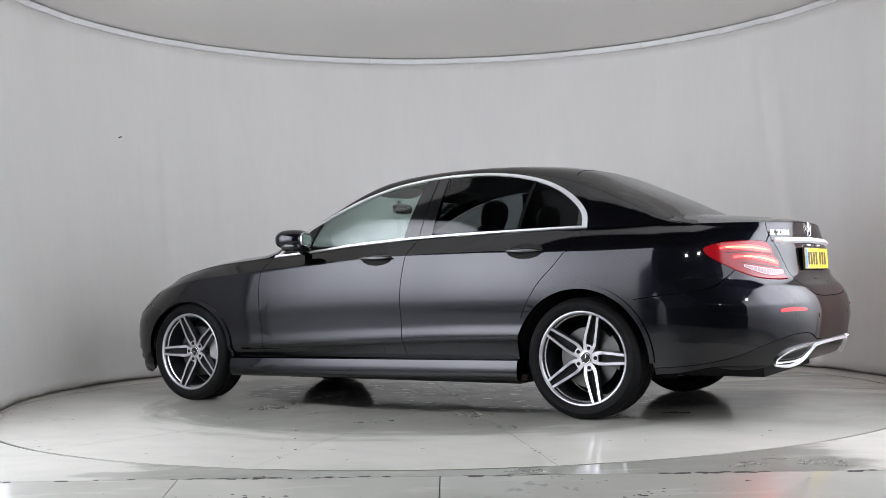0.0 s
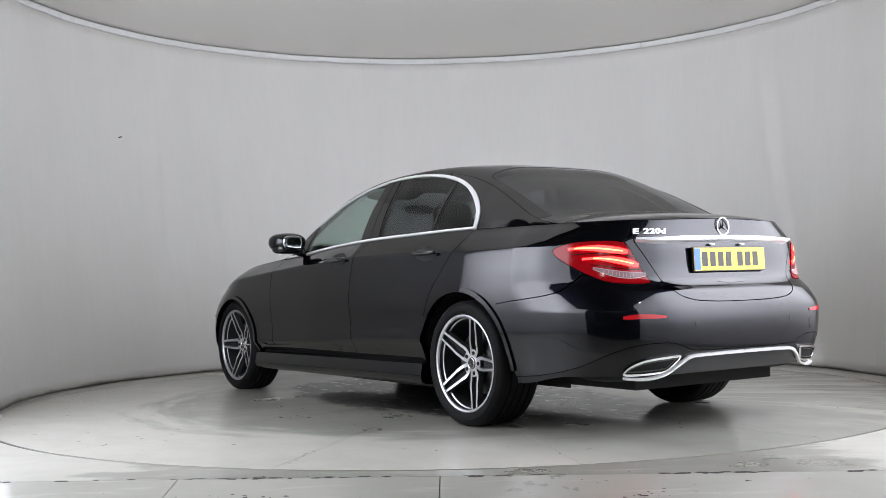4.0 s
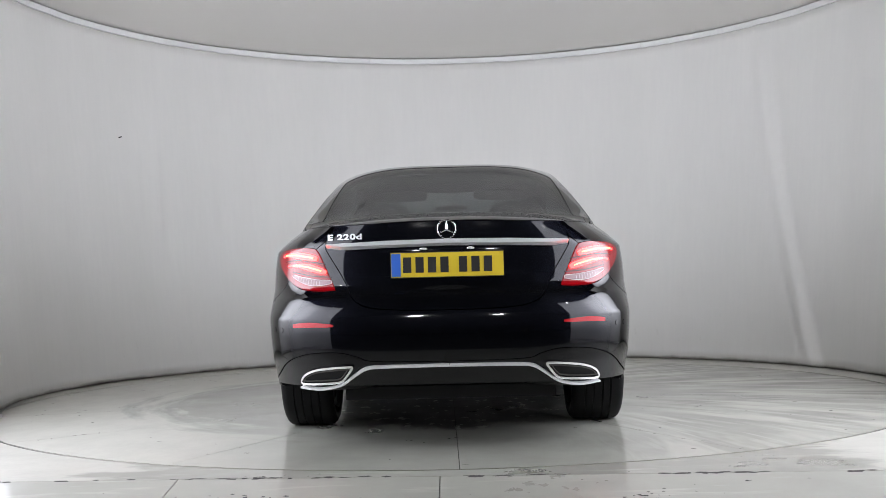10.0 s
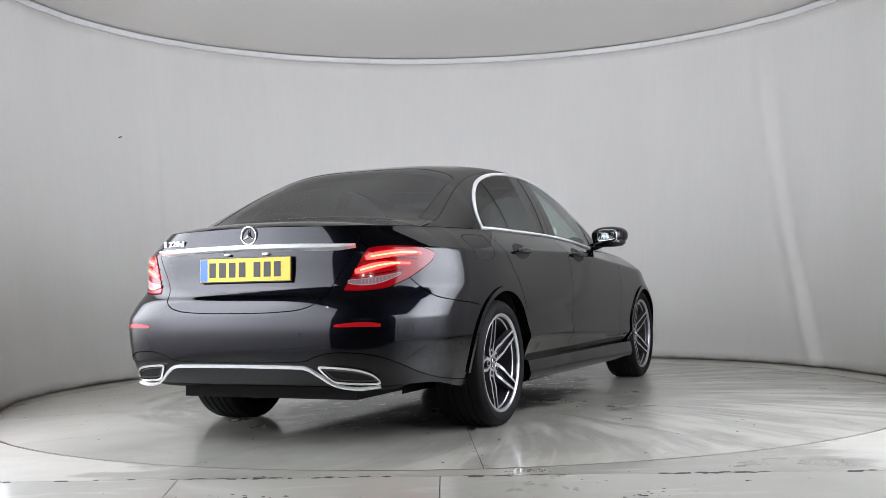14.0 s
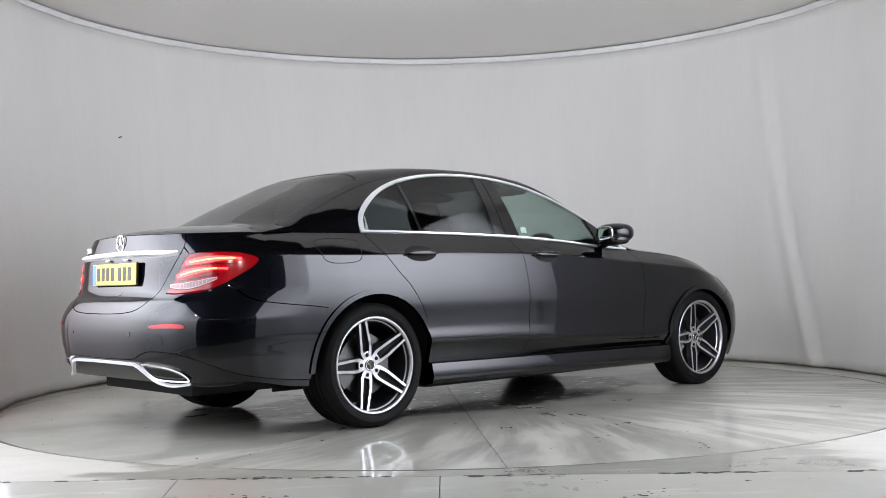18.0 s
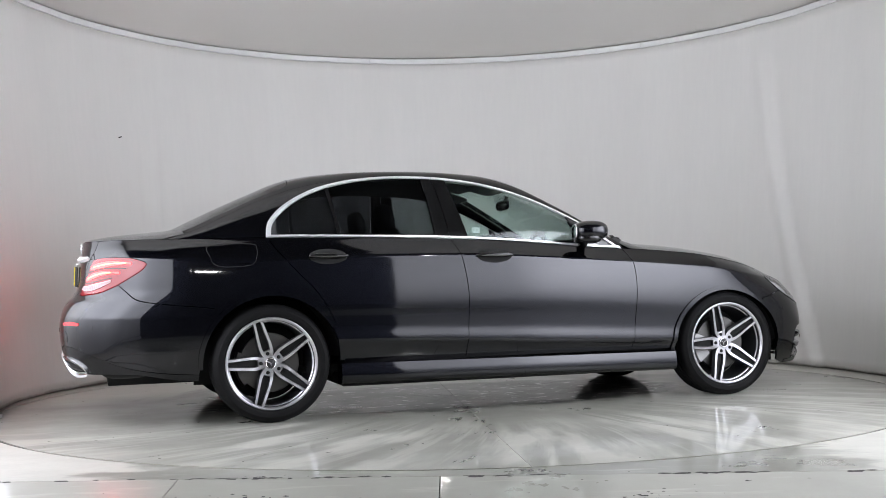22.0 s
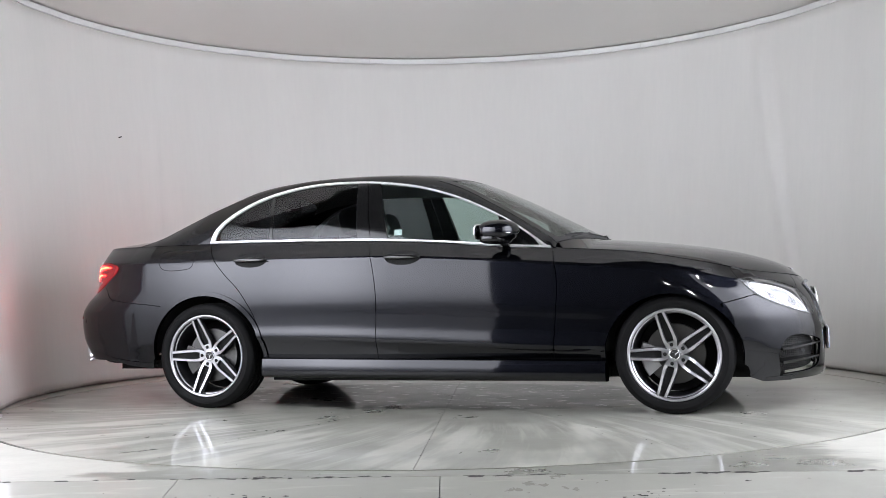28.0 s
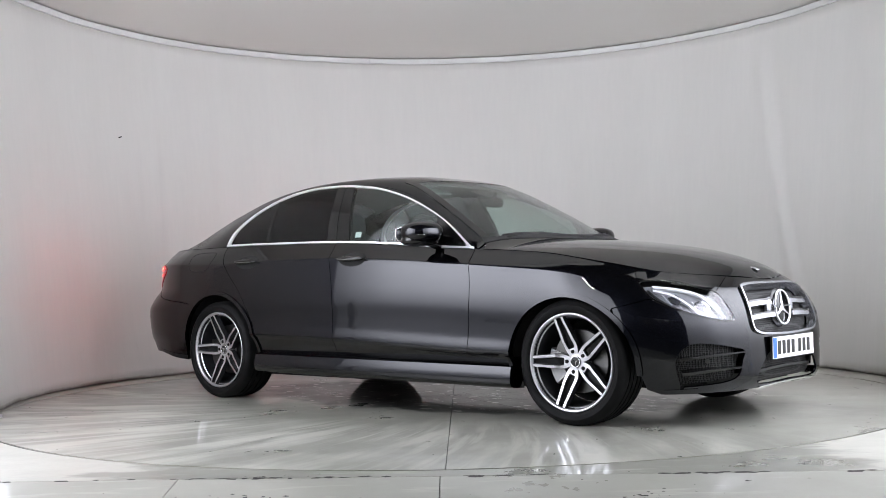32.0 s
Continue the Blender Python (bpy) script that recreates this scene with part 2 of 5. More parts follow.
# a small dark mark on the wall
_a, _r = radians(151.4), R_BASE + 0.098 * 2.08 - 0.010
_c = Vector((CENTRE.x + _r * math.cos(_a), CENTRE.y + _r * math.sin(_a), 2.08))
_t = Vector((-math.sin(_a), math.cos(_a), 0))
mark = mesh_object("wall_mark", [_c + _t * u + Vector((0, 0, v)) for u, v in ((-0.022, 0.006), (0.0, -0.004), (0.018, -0.010), (0.022, -0.002), (0.004, 0.006), (-0.015, 0.012))], [(0, 1, 2, 3, 4, 5)], SHADOW_GAP)
tagged(mark, "small dark scuff on the fabric wall", "mark", kind="structure")


RAMP = 0.105
SEAM = (0.0, -3.10, -0.056)  # the slab edge in front of the turntable: y = SEAM[1] + SEAM[2] * x


def seam_y(x):
    return SEAM[1] + SEAM[2] * x


def slab_z(x, y):
    """The slabs beyond the edge fall away from the turntable."""
    return min(0.0, -RAMP * (seam_y(x) - y))


def build_floor():
    # the ground with a round hole for the turntable; it ends at the slab edge
    n, verts, faces, R = 180, [], [], DISC_R + 0.022
    for i in range(n):
        a = 2 * math.pi * i / n
        c, s = math.cos(a), math.sin(a)
        k = 14 / max(abs(c), abs(s))
        if s < 0:
            k = min(k, seam_y(0) / (s - SEAM[2] * c) if (s - SEAM[2] * c) < -0.05 else k)
        verts += [(R * c, R * s, 0), (k * c, k * s, 0), (R * c, R * s, -0.04), (k * c, k * s, -0.04)]
    for i in range(n):
        j = (i + 1) % n
        faces += [(4 * i, 4 * i + 1, 4 * j + 1, 4 * j), (4 * i, 4 * j, 4 * j + 2, 4 * i + 2), (4 * i + 1, 4 * i + 3, 4 * j + 3, 4 * j + 1)]
    g = mesh_object("ground", verts, faces, FLOOR_PAINT)
    tagged(g, "pale grey painted concrete floor, worn and chipped", "floor", kind="structure")
    # slabs before the edge, with open joints
    xs = [-14, -4.4, -2.55, -1.12, -0.06, 1.9, 3.7, 14]
    for x0, x1 in zip(xs[:-1], xs[1:]):
        x0, x1 = x0 + 0.002, x1 - 0.002
        v = [(x0, -4.25, slab_z(x0, -4.25)), (x1, -4.25, slab_z(x1, -4.25)), (x1, seam_y(x1) - 0.004, 0), (x0, seam_y(x0) - 0.004, 0)]
        v += [(x, y, z - 0.04) for x, y, z in v]
        mesh_object("slab", v, [(0, 1, 2, 3), (3, 2, 6, 7), (0, 3, 7, 4), (2, 1, 5, 6)], SLAB_PAINT, parent=g)
    # unseen near-black floor, added so the car's flank reflects darkness from the opening
    dark = mesh_object("floor_dark", [(-14, -14, -0.20), (14, -14, -0.20), (14, -4.254, -0.20), (-14, -4.254, -0.20), (-14, -14, -0.24), (14, -14, -0.24), (14, -4.254, -0.24), (-14, -4.254, -0.24)], [(0, 1, 2, 3), (3, 2, 6, 7)], DARK_ROOM)
    tagged(dark, "unseen dark floor added behind the opening to keep reflections black", "floor", kind="structure")
    pit = mesh_object("pit", [(-14, -14, -0.30), (14, -14, -0.30), (14, 14, -0.30), (-14, 14, -0.30)], [(0, 1, 2, 3)], SHADOW_GAP)
    tagged(pit, "dark base below turntable and floor joints", "pit", kind="structure")
    # chipped paint along the edge and in patches: bare concrete
    rnd = random.Random(4)
    verts, faces = [], []

    def chip(x, y, rx, ry):
        m, base = rnd.randint(6, 10), len(verts)
        for q in range(m):
            a = 2 * math.pi * q / m
            k = rnd.uniform(0.45, 1.15)
            px, py = x + rx * k * math.cos(a), y + ry * k * math.sin(a)
            verts.append((px, py, 0.0012 + slab_z(px, py)))
        faces.append(tuple(range(base, base + m)))

    for x0, x1, count in ((-1.15, -0.85, 5), (-0.95, -0.78, 9), (-0.74, -0.66, 4), (-0.55, -0.42, 4), (-0.40, -0.2, 3), (0.05, 0.24, 8), (0.30, 0.45, 3), (0.80, 1.08, 14), (1.10, 1.22, 5), (1.3, 1.8, 4), (-1.9, -1.2, 6)):
        for _ in range(count):
            x = rnd.uniform(x0, x1)
            chip(x, seam_y(x) + rnd.uniform(-0.012, 0.012), rnd.uniform(0.010, 0.045), rnd.uniform(0.006, 0.015))
    for cx, cy, sx, sy, count, size in ((-0.80, -3.38, 0.09, 0.05, 26, 0.011), (-0.92, -3.30, 0.10, 0.03, 8, 0.006), (0.69, -3.46, 0.04, 0.05, 16, 0.008), (0.83, -3.50, 0.015, 0.015, 4, 0.018), (1.12, -3.28, 0.01, 0.005, 2, 0.012), (0.80, -3.57, 0.05, 0.02, 8, 0.006), (-0.75, -3.02, 0.10, 0.015, 12, 0.008), (1.0, -3.35, 0.5, 0.15, 10, 0.005), (0.0, -3.4, 1.2, 0.15, 12, 0.004)):
        for _ in range(count):
            r = size * rnd.uniform(0.4, 1.4)
            chip(rnd.gauss(cx, sx), rnd.gauss(cy, sy), r * rnd.uniform(0.8, 1.8), r)
    c = mesh_object("paint_chips", verts, faces, CONCRETE)
    tagged(c, "dark chips of bare concrete along the floor joint", "paint chips", kind="stuff")


build_floor()


def build_dark_room():
    """The unlit space behind the opening."""
    x, y0, y1, z = 6.0, -10.5, 5.0, 4.2
    v = [(-x, y1, -0.25), (-x, y0, -0.25), (x, y0, -0.25), (x, y1, -0.25), (-x, y1, z), (-x, y0, z), (x, y0, z), (x, y1, z)]
    w = mesh_object("wall_dark", v, [(0, 1, 5, 4), (1, 2, 6, 5), (2, 3, 7, 6), (4, 5, 6, 7), (3, 0, 4, 7)], DARK_ROOM)
    tagged(w, "unlit dark walls behind the opening", "wall", kind="structure")


build_dark_room()


def diffuser_material(power, side):
    """A lit diffuser: strongest towards the opening's edge, fading towards the wall's end, the floor and its top."""
    m = material("lit_diffuser", (0.60, 0.60, 0.60), 0.8)
    t, b = nodes_of(m)
    co = t.nodes.new("ShaderNodeTexCoord")
    sep = t.nodes.new("ShaderNodeSeparateXYZ")
    t.links.new(co.outputs["Generated"], sep.inputs[0])
    across = ramp(t, sep.outputs[1], PANEL_ACROSS[side])
    upright = ramp(t, sep.outputs[2], PANEL_UPRIGHT)
    mul = mix(t, 1.0, mix(t, 1.0, across, upright, "MULTIPLY"), (0.006, 0.006, 0.006), "ADD")
    b.inputs["Emission Color"].default_value = (*PANEL_TINT, 1)
    bw = t.nodes.new("ShaderNodeMath")
    bw.operation, bw.inputs[1].default_value = "MULTIPLY", power
    t.links.new(mul, bw.inputs[0])
    t.links.new(bw.outputs[0], b.inputs["Emission Strength"])
    return m


def build_panel(side, height=3.0):
    """A standing curved light panel from the wall's end to the edge of the opening."""
    ctl = [(2.87, -0.70), (2.88, -1.15), (2.82, -1.85), (2.58, -2.75), (2.10, -3.65), (1.68, -4.14)]
    line = []
    for i in range(len(ctl) - 1):
        for k in range(8):
            a, b, c, d = (Vector(ctl[min(max(q, 0), len(ctl) - 1)]) for q in (i - 1, i, i + 1, i + 2))
            u = k / 8
            line.append(0.5 * (2 * b + (c - a) * u + (2 * a - 5 * b + 4 * c - d) * u * u + (3 * b - a - 3 * c + d) * u**3))
    line.append(Vector(ctl[-1]))
    out = []
    for i, p in enumerate(line):
        d = (line[min(i + 1, len(line) - 1)] - line[max(i - 1, 0)]).normalized()
        out.append(Vector((-d.y, d.x)) * (1 if -d.y > 0 else -1))

    def sheet(o0, o1, z0, z1):
        vs, n = [], len(line)
        for i, (p, e) in enumerate(zip(line, out)):
            shift = CENTRE.x * (1 - i / (n - 1))
            for o, z in ((o0, z0), (o1, z0), (o1, z1), (o0, z1)):
                vs.append((side * (p.x + e.x * o) + shift, p.y + e.y * o, z))
        fs = [(4 * i + j, 4 * i + (j + 1) % 4, 4 * i + 4 + (j + 1) % 4, 4 * i + 4 + j) for i in range(n - 1) for j in range(4)]
        fs += [(0, 1, 2, 3), (4 * n - 4, 4 * n - 3, 4 * n - 2, 4 * n - 1)]
        return vs, fs

    box = empty("light_panel")
    for name, args, m in (("back", (0.06, 0.10, 0.02, height), PANEL_FRAME), ("rim", (-0.01, 0.06, height - 0.02, height), PANEL_FRAME), ("foot", (-0.03, 0.14, -0.15, 0.02), PANEL_FRAME), ("diffuser", (0.0, 0.05, 0.03, height - 0.022), diffuser_material(PANEL_POWER, side))):
        mesh_object(name, *sheet(*args), m, False, box)
    return tagged(box, "tall curved white lit panel beside the opening", "light panel", "light panels")


for side in (-1, 1):
    build_panel(side)
    area_lamp("spot_lamp", (side * 0.42, -6.7, 2.25), (side * 0.2, 3.3, 1.5), 0.12, 0.05, SPOT_WATTS)
    # unseen fill lamp added on each side to brighten the back wall
    area_lamp("wall_fill_lamp", (side * 2.1, -3.75, 2.95), (side * -0.9, 3.0, 1.3), 0.30, 0.08, FILL_WATTS, (1.0, 0.985, 0.95))


# ---------- turntable ----------
def build_turntable():
    tt = empty("turntable")
    tagged(tt, "round pale grey painted turntable of wedge plates, flush with the floor", "turntable")
    count, steps, gap = 14, 12, 0.0016
    for k in range(count):
        a0, a1 = 2 * math.pi * k / count + radians(1.0), 2 * math.pi * (k + 1) / count + radians(1.0)
        m = Vector((math.cos((a0 + a1) / 2), math.sin((a0 + a1) / 2))) * gap / math.sin((a1 - a0) / 2)
        ring_ = [(DISC_R * math.cos(a0 + (a1 - a0) * i / steps) * (1 if 0 < i < steps else 0.9998), DISC_R * math.sin(a0 + (a1 - a0) * i / steps)) for i in range(steps + 1)]
        outline = [(m.x, m.y)] + [(x + m.x * (1 if i in (0, steps) else 0), y + m.y * (1 if i in (0, steps) else 0)) for i, (x, y) in enumerate(ring_)]
        n = len(outline)
        v = [(x, y, z) for z in (0.0, -0.03) for x, y in outline]
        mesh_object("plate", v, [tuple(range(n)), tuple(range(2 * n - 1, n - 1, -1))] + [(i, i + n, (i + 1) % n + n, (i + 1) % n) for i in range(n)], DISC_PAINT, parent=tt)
    # dark band added inside the edge gap, its colour standing for the gap's shade
    n = 180
    v = [(r * math.cos(2 * math.pi * i / n), r * math.sin(2 * math.pi * i / n), z) for i in range(n) for r, z in ((DISC_R + 0.002, -0.004), (DISC_R + 0.007, -0.004), (DISC_R + 0.007, -0.035), (DISC_R + 0.002, -0.035))]
    mesh_object("gap_shade_band", v, [(4 * i + j, 4 * i + (j + 1) % 4, 4 * ((i + 1) % n) + (j + 1) % 4, 4 * ((i + 1) % n) + j) for i in range(n) for j in range(4)], GAP_SHADE, parent=tt)
    # scuffs and grit on the plates
    rnd = random.Random(11)
    verts, faces = [], []
    for _ in range(150):
        r, a = DISC_R * math.sqrt(rnd.uniform(0.02, 0.97)), rnd.uniform(0, 2 * math.pi)
        if rnd.random() < 0.35:
            a = 2 * math.pi * rnd.randint(0, 13) / 14 + radians(1.0) + rnd.gauss(0, 0.006)
        x, y, t, m = r * math.cos(a), r * math.sin(a), rnd.uniform(0, 3.14), rnd.randint(5, 8)
        l, w, base = rnd.uniform(0.006, 0.022), rnd.uniform(0.003, 0.007), len(verts)
        for q in range(m):
            p, e = 2 * math.pi * q / m, rnd.uniform(0.6, 1.1)
            u, v_ = l * e * math.cos(p), w * e * math.sin(p)
            verts.append((x + u * math.cos(t) - v_ * math.sin(t), y + u * math.sin(t) + v_ * math.cos(t), 0.0012))
        faces.append(tuple(range(base, base + m)))
    grit = mesh_object("scuffs", verts, faces, CONCRETE, parent=tt)
    grit["kind"] = "stuff"
    return tt


turntable = build_turntable()


# ---------- the car's outer surfaces (x forward, y to its left, z up; metres) ----------
def curve(*pts):
    """A smooth curve through (x, value) points that never overshoots."""
    px, py = np.array([p[0] for p in pts], float), np.array([p[1] for p in pts], float)
    d = np.diff(py) / np.diff(px)
    m = np.zeros(len(px))
    m[0], m[-1] = d[0], d[-1]
    for i in range(1, len(px) - 1):
        if d[i - 1] * d[i] > 0:
            a, b = px[i] - px[i - 1], px[i + 1] - px[i]
            m[i] = 3 * (a + b) / ((2 * b + a) / d[i - 1] + (b + 2 * a) / d[i])

    def f(x):
        x = np.clip(np.asarray(x, float), px[0], px[-1])
        i = np.clip(np.searchsorted(px, x) - 1, 0, len(px) - 2)
        h = px[i + 1] - px[i]
        t = (x - px[i]) / h
        return (2 * t**3 - 3 * t**2 + 1) * py[i] + (t**3 - 2 * t**2 + t) * h * m[i] + (3 * t**2 - 2 * t**3) * py[i + 1] + (t**3 - t**2) * h * m[i + 1]
    return f


X_REAR, X_FRONT = -1.90, 1.33
WIDTH = curve((-1.9, 0.905), (-1.47, 0.922), (-0.8, 0.917), (0, 0.920), (0.6, 0.918), (1.33, 0.918))
TAIL = curve((0.20, -2.42), (0.30, -2.54), (0.42, -2.605), (0.55, -2.618), (0.62, -2.610), (0.70, -2.578), (0.735, -2.542), (0.77, -2.520), (0.83, -2.507), (0.92, -2.500), (0.96, -2.492), (1.02, -2.482), (1.06, -2.477))
NOSE = curve((0.15, 2.24), (0.20, 2.278), (0.25, 2.292), (0.33, 2.290), (0.45, 2.285), (0.55, 2.268), (0.62, 2.248), (0.70, 2.208), (0.745, 2.165), (0.80, 2.10))
_phi = np.linspace(0, math.pi / 2, 2001)


def _arc(a, n, w, m):
    x, y = a * np.sin(_phi) ** (2 / n), w * np.cos(_phi) ** (2 / m)
    return np.concatenate([[0], np.cumsum(np.hypot(np.diff(x), np.diff(y)))])


_front_arc, _rear_arc = _arc(0.97, 2.1, 0.918, 2.1), _arc(0.71, 2.0, 0.922, 4.0)
S_FRONT, S_REAR = X_FRONT + _front_arc[-1], X_REAR - _rear_arc[-1]
Z_LOW = curve((S_REAR, 0.30), (-2.5, 0.30), (-2.2, 0.30), (-1.87, 0.248), (-1.0, 0.20), (1.05, 0.182), (1.75, 0.165), (2.1, 0.18), (S_FRONT, 0.19))
Z_CREASE = curve((S_REAR, 0.44), (-1.9, 0.45), (-0.784, 0.44), (0.224, 0.399), (0.56, 0.384), (1.0, 0.37), (1.8, 0.36), (S_FRONT, 0.34))
Z_MID = curve((S_REAR, 0.62), (-1.9, 0.66), (0, 0.66), (1.2, 0.60), (S_FRONT, 0.52))
Z_SHOULDER = curve((S_REAR, 0.93), (-2.2, 0.94), (-1.5, 0.925), (-0.8, 0.937), (-0.3, 0.935), (0.24, 0.91), (0.74, 0.874), (1.1, 0.846), (1.5, 0.808), (1.9, 0.75), (2.3, 0.71), (S_FRONT, 0.69))
Z_BELT = curve((S_REAR, 1.06), (-2.6, 1.05), (-1.9, 1.05), (-1.47, 1.05), (-0.78, 1.043), (-0.37, 1.033), (0.075, 1.009), (0.59, 0.966), (0.8, 0.955), (1.2, 0.925), (1.7, 0.855), (2.1, 0.79), (S_FRONT, 0.745))
LEVELS = (Z_LOW, lambda s: Z_LOW(s) + 0.07, Z_CREASE, Z_MID, Z_SHOULDER, Z_BELT)
PROFILE = curve((0, 0.900), (1, 0.922), (1.9, 0.981), (2, 0.9955), (2.06, 0.9978), (2.36, 0.9910), (2.6, 0.9930), (3, 1.0), (3.88, 0.9852), (4, 0.9805), (4.10, 0.9700), (5, 0.868))


PROFILE_SOFT = curve((0, 0.915), (1, 0.945), (1.9, 0.984), (2.4, 0.9955), (3, 1.0), (3.5, 0.9955), (4, 0.978), (4.5, 0.935), (5, 0.868))


def lower(s, z):
    """The body's side from sill to belt, wrapped round nose and tail: s runs along it from the tail's middle to the nose's, and is x between the axles."""
    s, z = np.broadcast_arrays(np.asarray(s, float), np.asarray(z, float))
    lv = np.array([f(s) for f in LEVELS])
    k = np.zeros(s.shape)
    for i in range(5):
        k += np.clip((z - lv[i]) / (lv[i + 1] - lv[i]), 0, 1)
    plain = np.clip(np.maximum((-1.05 - s) / 0.75, (s - 0.95) / 0.60), 0, 1)
    plain = plain * plain * (3 - 2 * plain)
    w = WIDTH(np.clip(s, X_REAR, X_FRONT)) * (PROFILE(k) * (1 - plain) + PROFILE_SOFT(k) * plain)
    w = w * (1 + 0.055 * np.clip((-1.7 - s) / 0.3, 0, 1) * np.clip(1 - k / 2, 0, 1))
    w = w * (1 - 0.060 * np.clip(k - 4, 0, 1) * np.clip((-1.35 - s) / 0.75, 0, 1) ** 1.5)
    x, y = s.copy(), w.copy()
    f, r = s > X_FRONT, s < X_REAR
    if f.any():
        p = np.interp(s[f] - X_FRONT, _front_arc, _phi)
        e = np.clip((0.80 - z[f]) / 0.28, 0, 1)
        n = 2.40 + 0.95 * e * e * (3 - 2 * e)
        turn = np.arctan2(np.clip(np.cos(p), 0, 1) ** 0.95, np.sin(p) ** 0.95)
        c, d = np.cos(turn), np.sin(turn)
        r_ = (c ** n + d ** n) ** (-1 / n)
        x[f] = X_FRONT + (NOSE(z[f]) - X_FRONT) * r_ * c
        y[f] = w[f] * r_ * d
    if r.any():
        p = np.interp(X_REAR - s[r], _rear_arc, _phi)
        full = np.clip((0.76 - z[r]) / 0.14, 0, 1)
        x[r] = X_REAR + (TAIL(z[r]) - X_REAR) * np.sin(p) ** (1 - 0.28 * full)
        y[r] = w[r] * np.clip(np.cos(p), 0, 1) ** (0.5 - 0.05 * full) * (1 - (0.035 - 0.027 * full) * np.sin(2 * p) * np.cos(p))
    return np.stack([x, y, z.copy()], -1)


_s = np.linspace(S_REAR, S_FRONT, 1200)
_top = lower(_s, Z_BELT(_s))
_rail = curve((-2.05, 0.0), (-1.9, 0.038), (-1.7, 0.128), (-1.5, 0.218), (-1.25, 0.303), (-1.063, 0.343), (-0.853, 0.375), (-0.644, 0.385), (-0.435, 0.385), (-0.225, 0.376), (0.017, 0.345), (0.189, 0.301), (0.361, 0.233), (0.533, 0.157), (0.79, 0.0))
_trunk = curve((-2.477, 1.06), (-2.41, 1.078), (-2.2, 1.105), (-1.98, 1.125))
_cabin = curve((-1.98, 1.125), (-1.75, 1.235), (-1.5, 1.345), (-1.3, 1.424), (-1.1, 1.460), (-0.8, 1.481), (-0.5, 1.486), (-0.1, 1.470), (0.1, 1.434), (0.4, 1.314), (0.7, 1.164), (0.98, 1.015))
_hood = curve((0.98, 1.015), (1.2, 0.998), (1.56, 0.955), (1.75, 0.922), (1.93, 0.875), (2.075, 0.818), (2.165, 0.745))


def spine(x):
    return np.where(x < -1.98, _trunk(x), np.where(x < 0.98, _cabin(x), _hood(x)))


def belt_line(x):
    return np.interp(x, _top[:, 0], _top[:, 1]), np.interp(x, _top[:, 0], _top[:, 2])


def rail_line(x):
    y, z = belt_line(x)
    h = np.where((x > -2.05) & (x < 0.79), _rail(x), 0)
    return y - (0.44 + 0.20 * np.clip((-0.65 - x) / 0.8, 0, 1)) * h, z + h


def glass_side(x, q):
    """The flank of the cabin: q runs from the belt (0) to the roof rail (1)."""
    x, q = np.broadcast_arrays(np.asarray(x, float), np.asarray(q, float))
    y0, z0 = belt_line(x)
    y1, z1 = rail_line(x)
    return np.stack([x, y0 + (y1 - y0) * q + 0.055 * (z1 - z0) * np.sin(math.pi * q), z0 + (z1 - z0) * q], -1)


def deck(x, r):
    """Bonnet, screens, roof and boot seen from above: r runs from the middle (0) to the rail (1)."""
    x, r = np.broadcast_arrays(np.asarray(x, float), np.asarray(r, float))
    y1, z1 = rail_line(x)
    c = spine(x)
    return np.stack([x, y1 * r, z1 + (c - z1) * (1 - np.abs(r) ** (2.5 + 1.3 * np.clip((x + 1.9) / 0.5, 0, 1) * np.clip((0.55 - x) / 0.5, 0, 1)))], -1)


def flank(x, z):
    """The cabin's side by height."""
    x, z = np.broadcast_arrays(np.asarray(x, float), np.asarray(z, float))
    z0, z1 = belt_line(x)[1], rail_line(x)[1]
    return glass_side(x, np.clip((z - z0) / np.maximum(z1 - z0, 0.02), -0.3, 1.3))


def roof(x, y):
    """The deck by its distance from the middle."""
    x, y = np.broadcast_arrays(np.asarray(x, float), np.asarray(y, float))
    return deck(x, np.clip(y / np.maximum(rail_line(x)[0], 0.02), 0, 1))


# ---------- panels cut out of a surface ----------
from mathutils.geometry import delaunay_2d_cdt


def outward(S, a, b, h=0.004):
    a, b = np.asarray(a, float), np.asarray(b, float)
    n = np.cross(S(a, b + h) - S(a, b - h), S(a + h, b) - S(a - h, b))
    n /= np.maximum(np.linalg.norm(n, axis=-1, keepdims=True), 1e-9)
    p = S(a, b)
    core = np.stack([np.clip(p[..., 0], -1.5, 1.2), 0 * p[..., 0], np.full(p.shape[:-1], 0.55)], -1)
    return n * np.where(((p - core) * n).sum(-1, keepdims=True) < 0, -1, 1)


def dense(poly, step=0.02):
    out = []
    for (a, b), (c, d) in zip(poly, poly[1:] + poly[:1]):
        n = max(1, math.ceil(math.hypot(c - a, d - b) / step))
        out += [(a + (c - a) * i / n, b + (d - b) * i / n) for i in range(n)]
    return out


def smooth_line(pts, n=8, closed=False):
    """Catmull-Rom through points of the plane."""
    p = [np.array(q, float) for q in pts]
    m, out = len(p), []
    for i in range(m if closed else m - 1):
        if closed:
            a, b, c, d = p[i - 1], p[i], p[(i + 1) % m], p[(i + 2) % m]
        else:
            a, b, c, d = p[max(i - 1, 0)], p[i], p[i + 1], p[min(i + 2, m - 1)]
        for k in range(n):
            t = k / n
            out.append(tuple(0.5 * (2 * b + (c - a) * t + (2 * a - 5 * b + 4 * c - d) * t * t + (3 * b - a - 3 * c + d) * t**3)))
    if not closed:
        out.append(tuple(p[-1]))
    return out


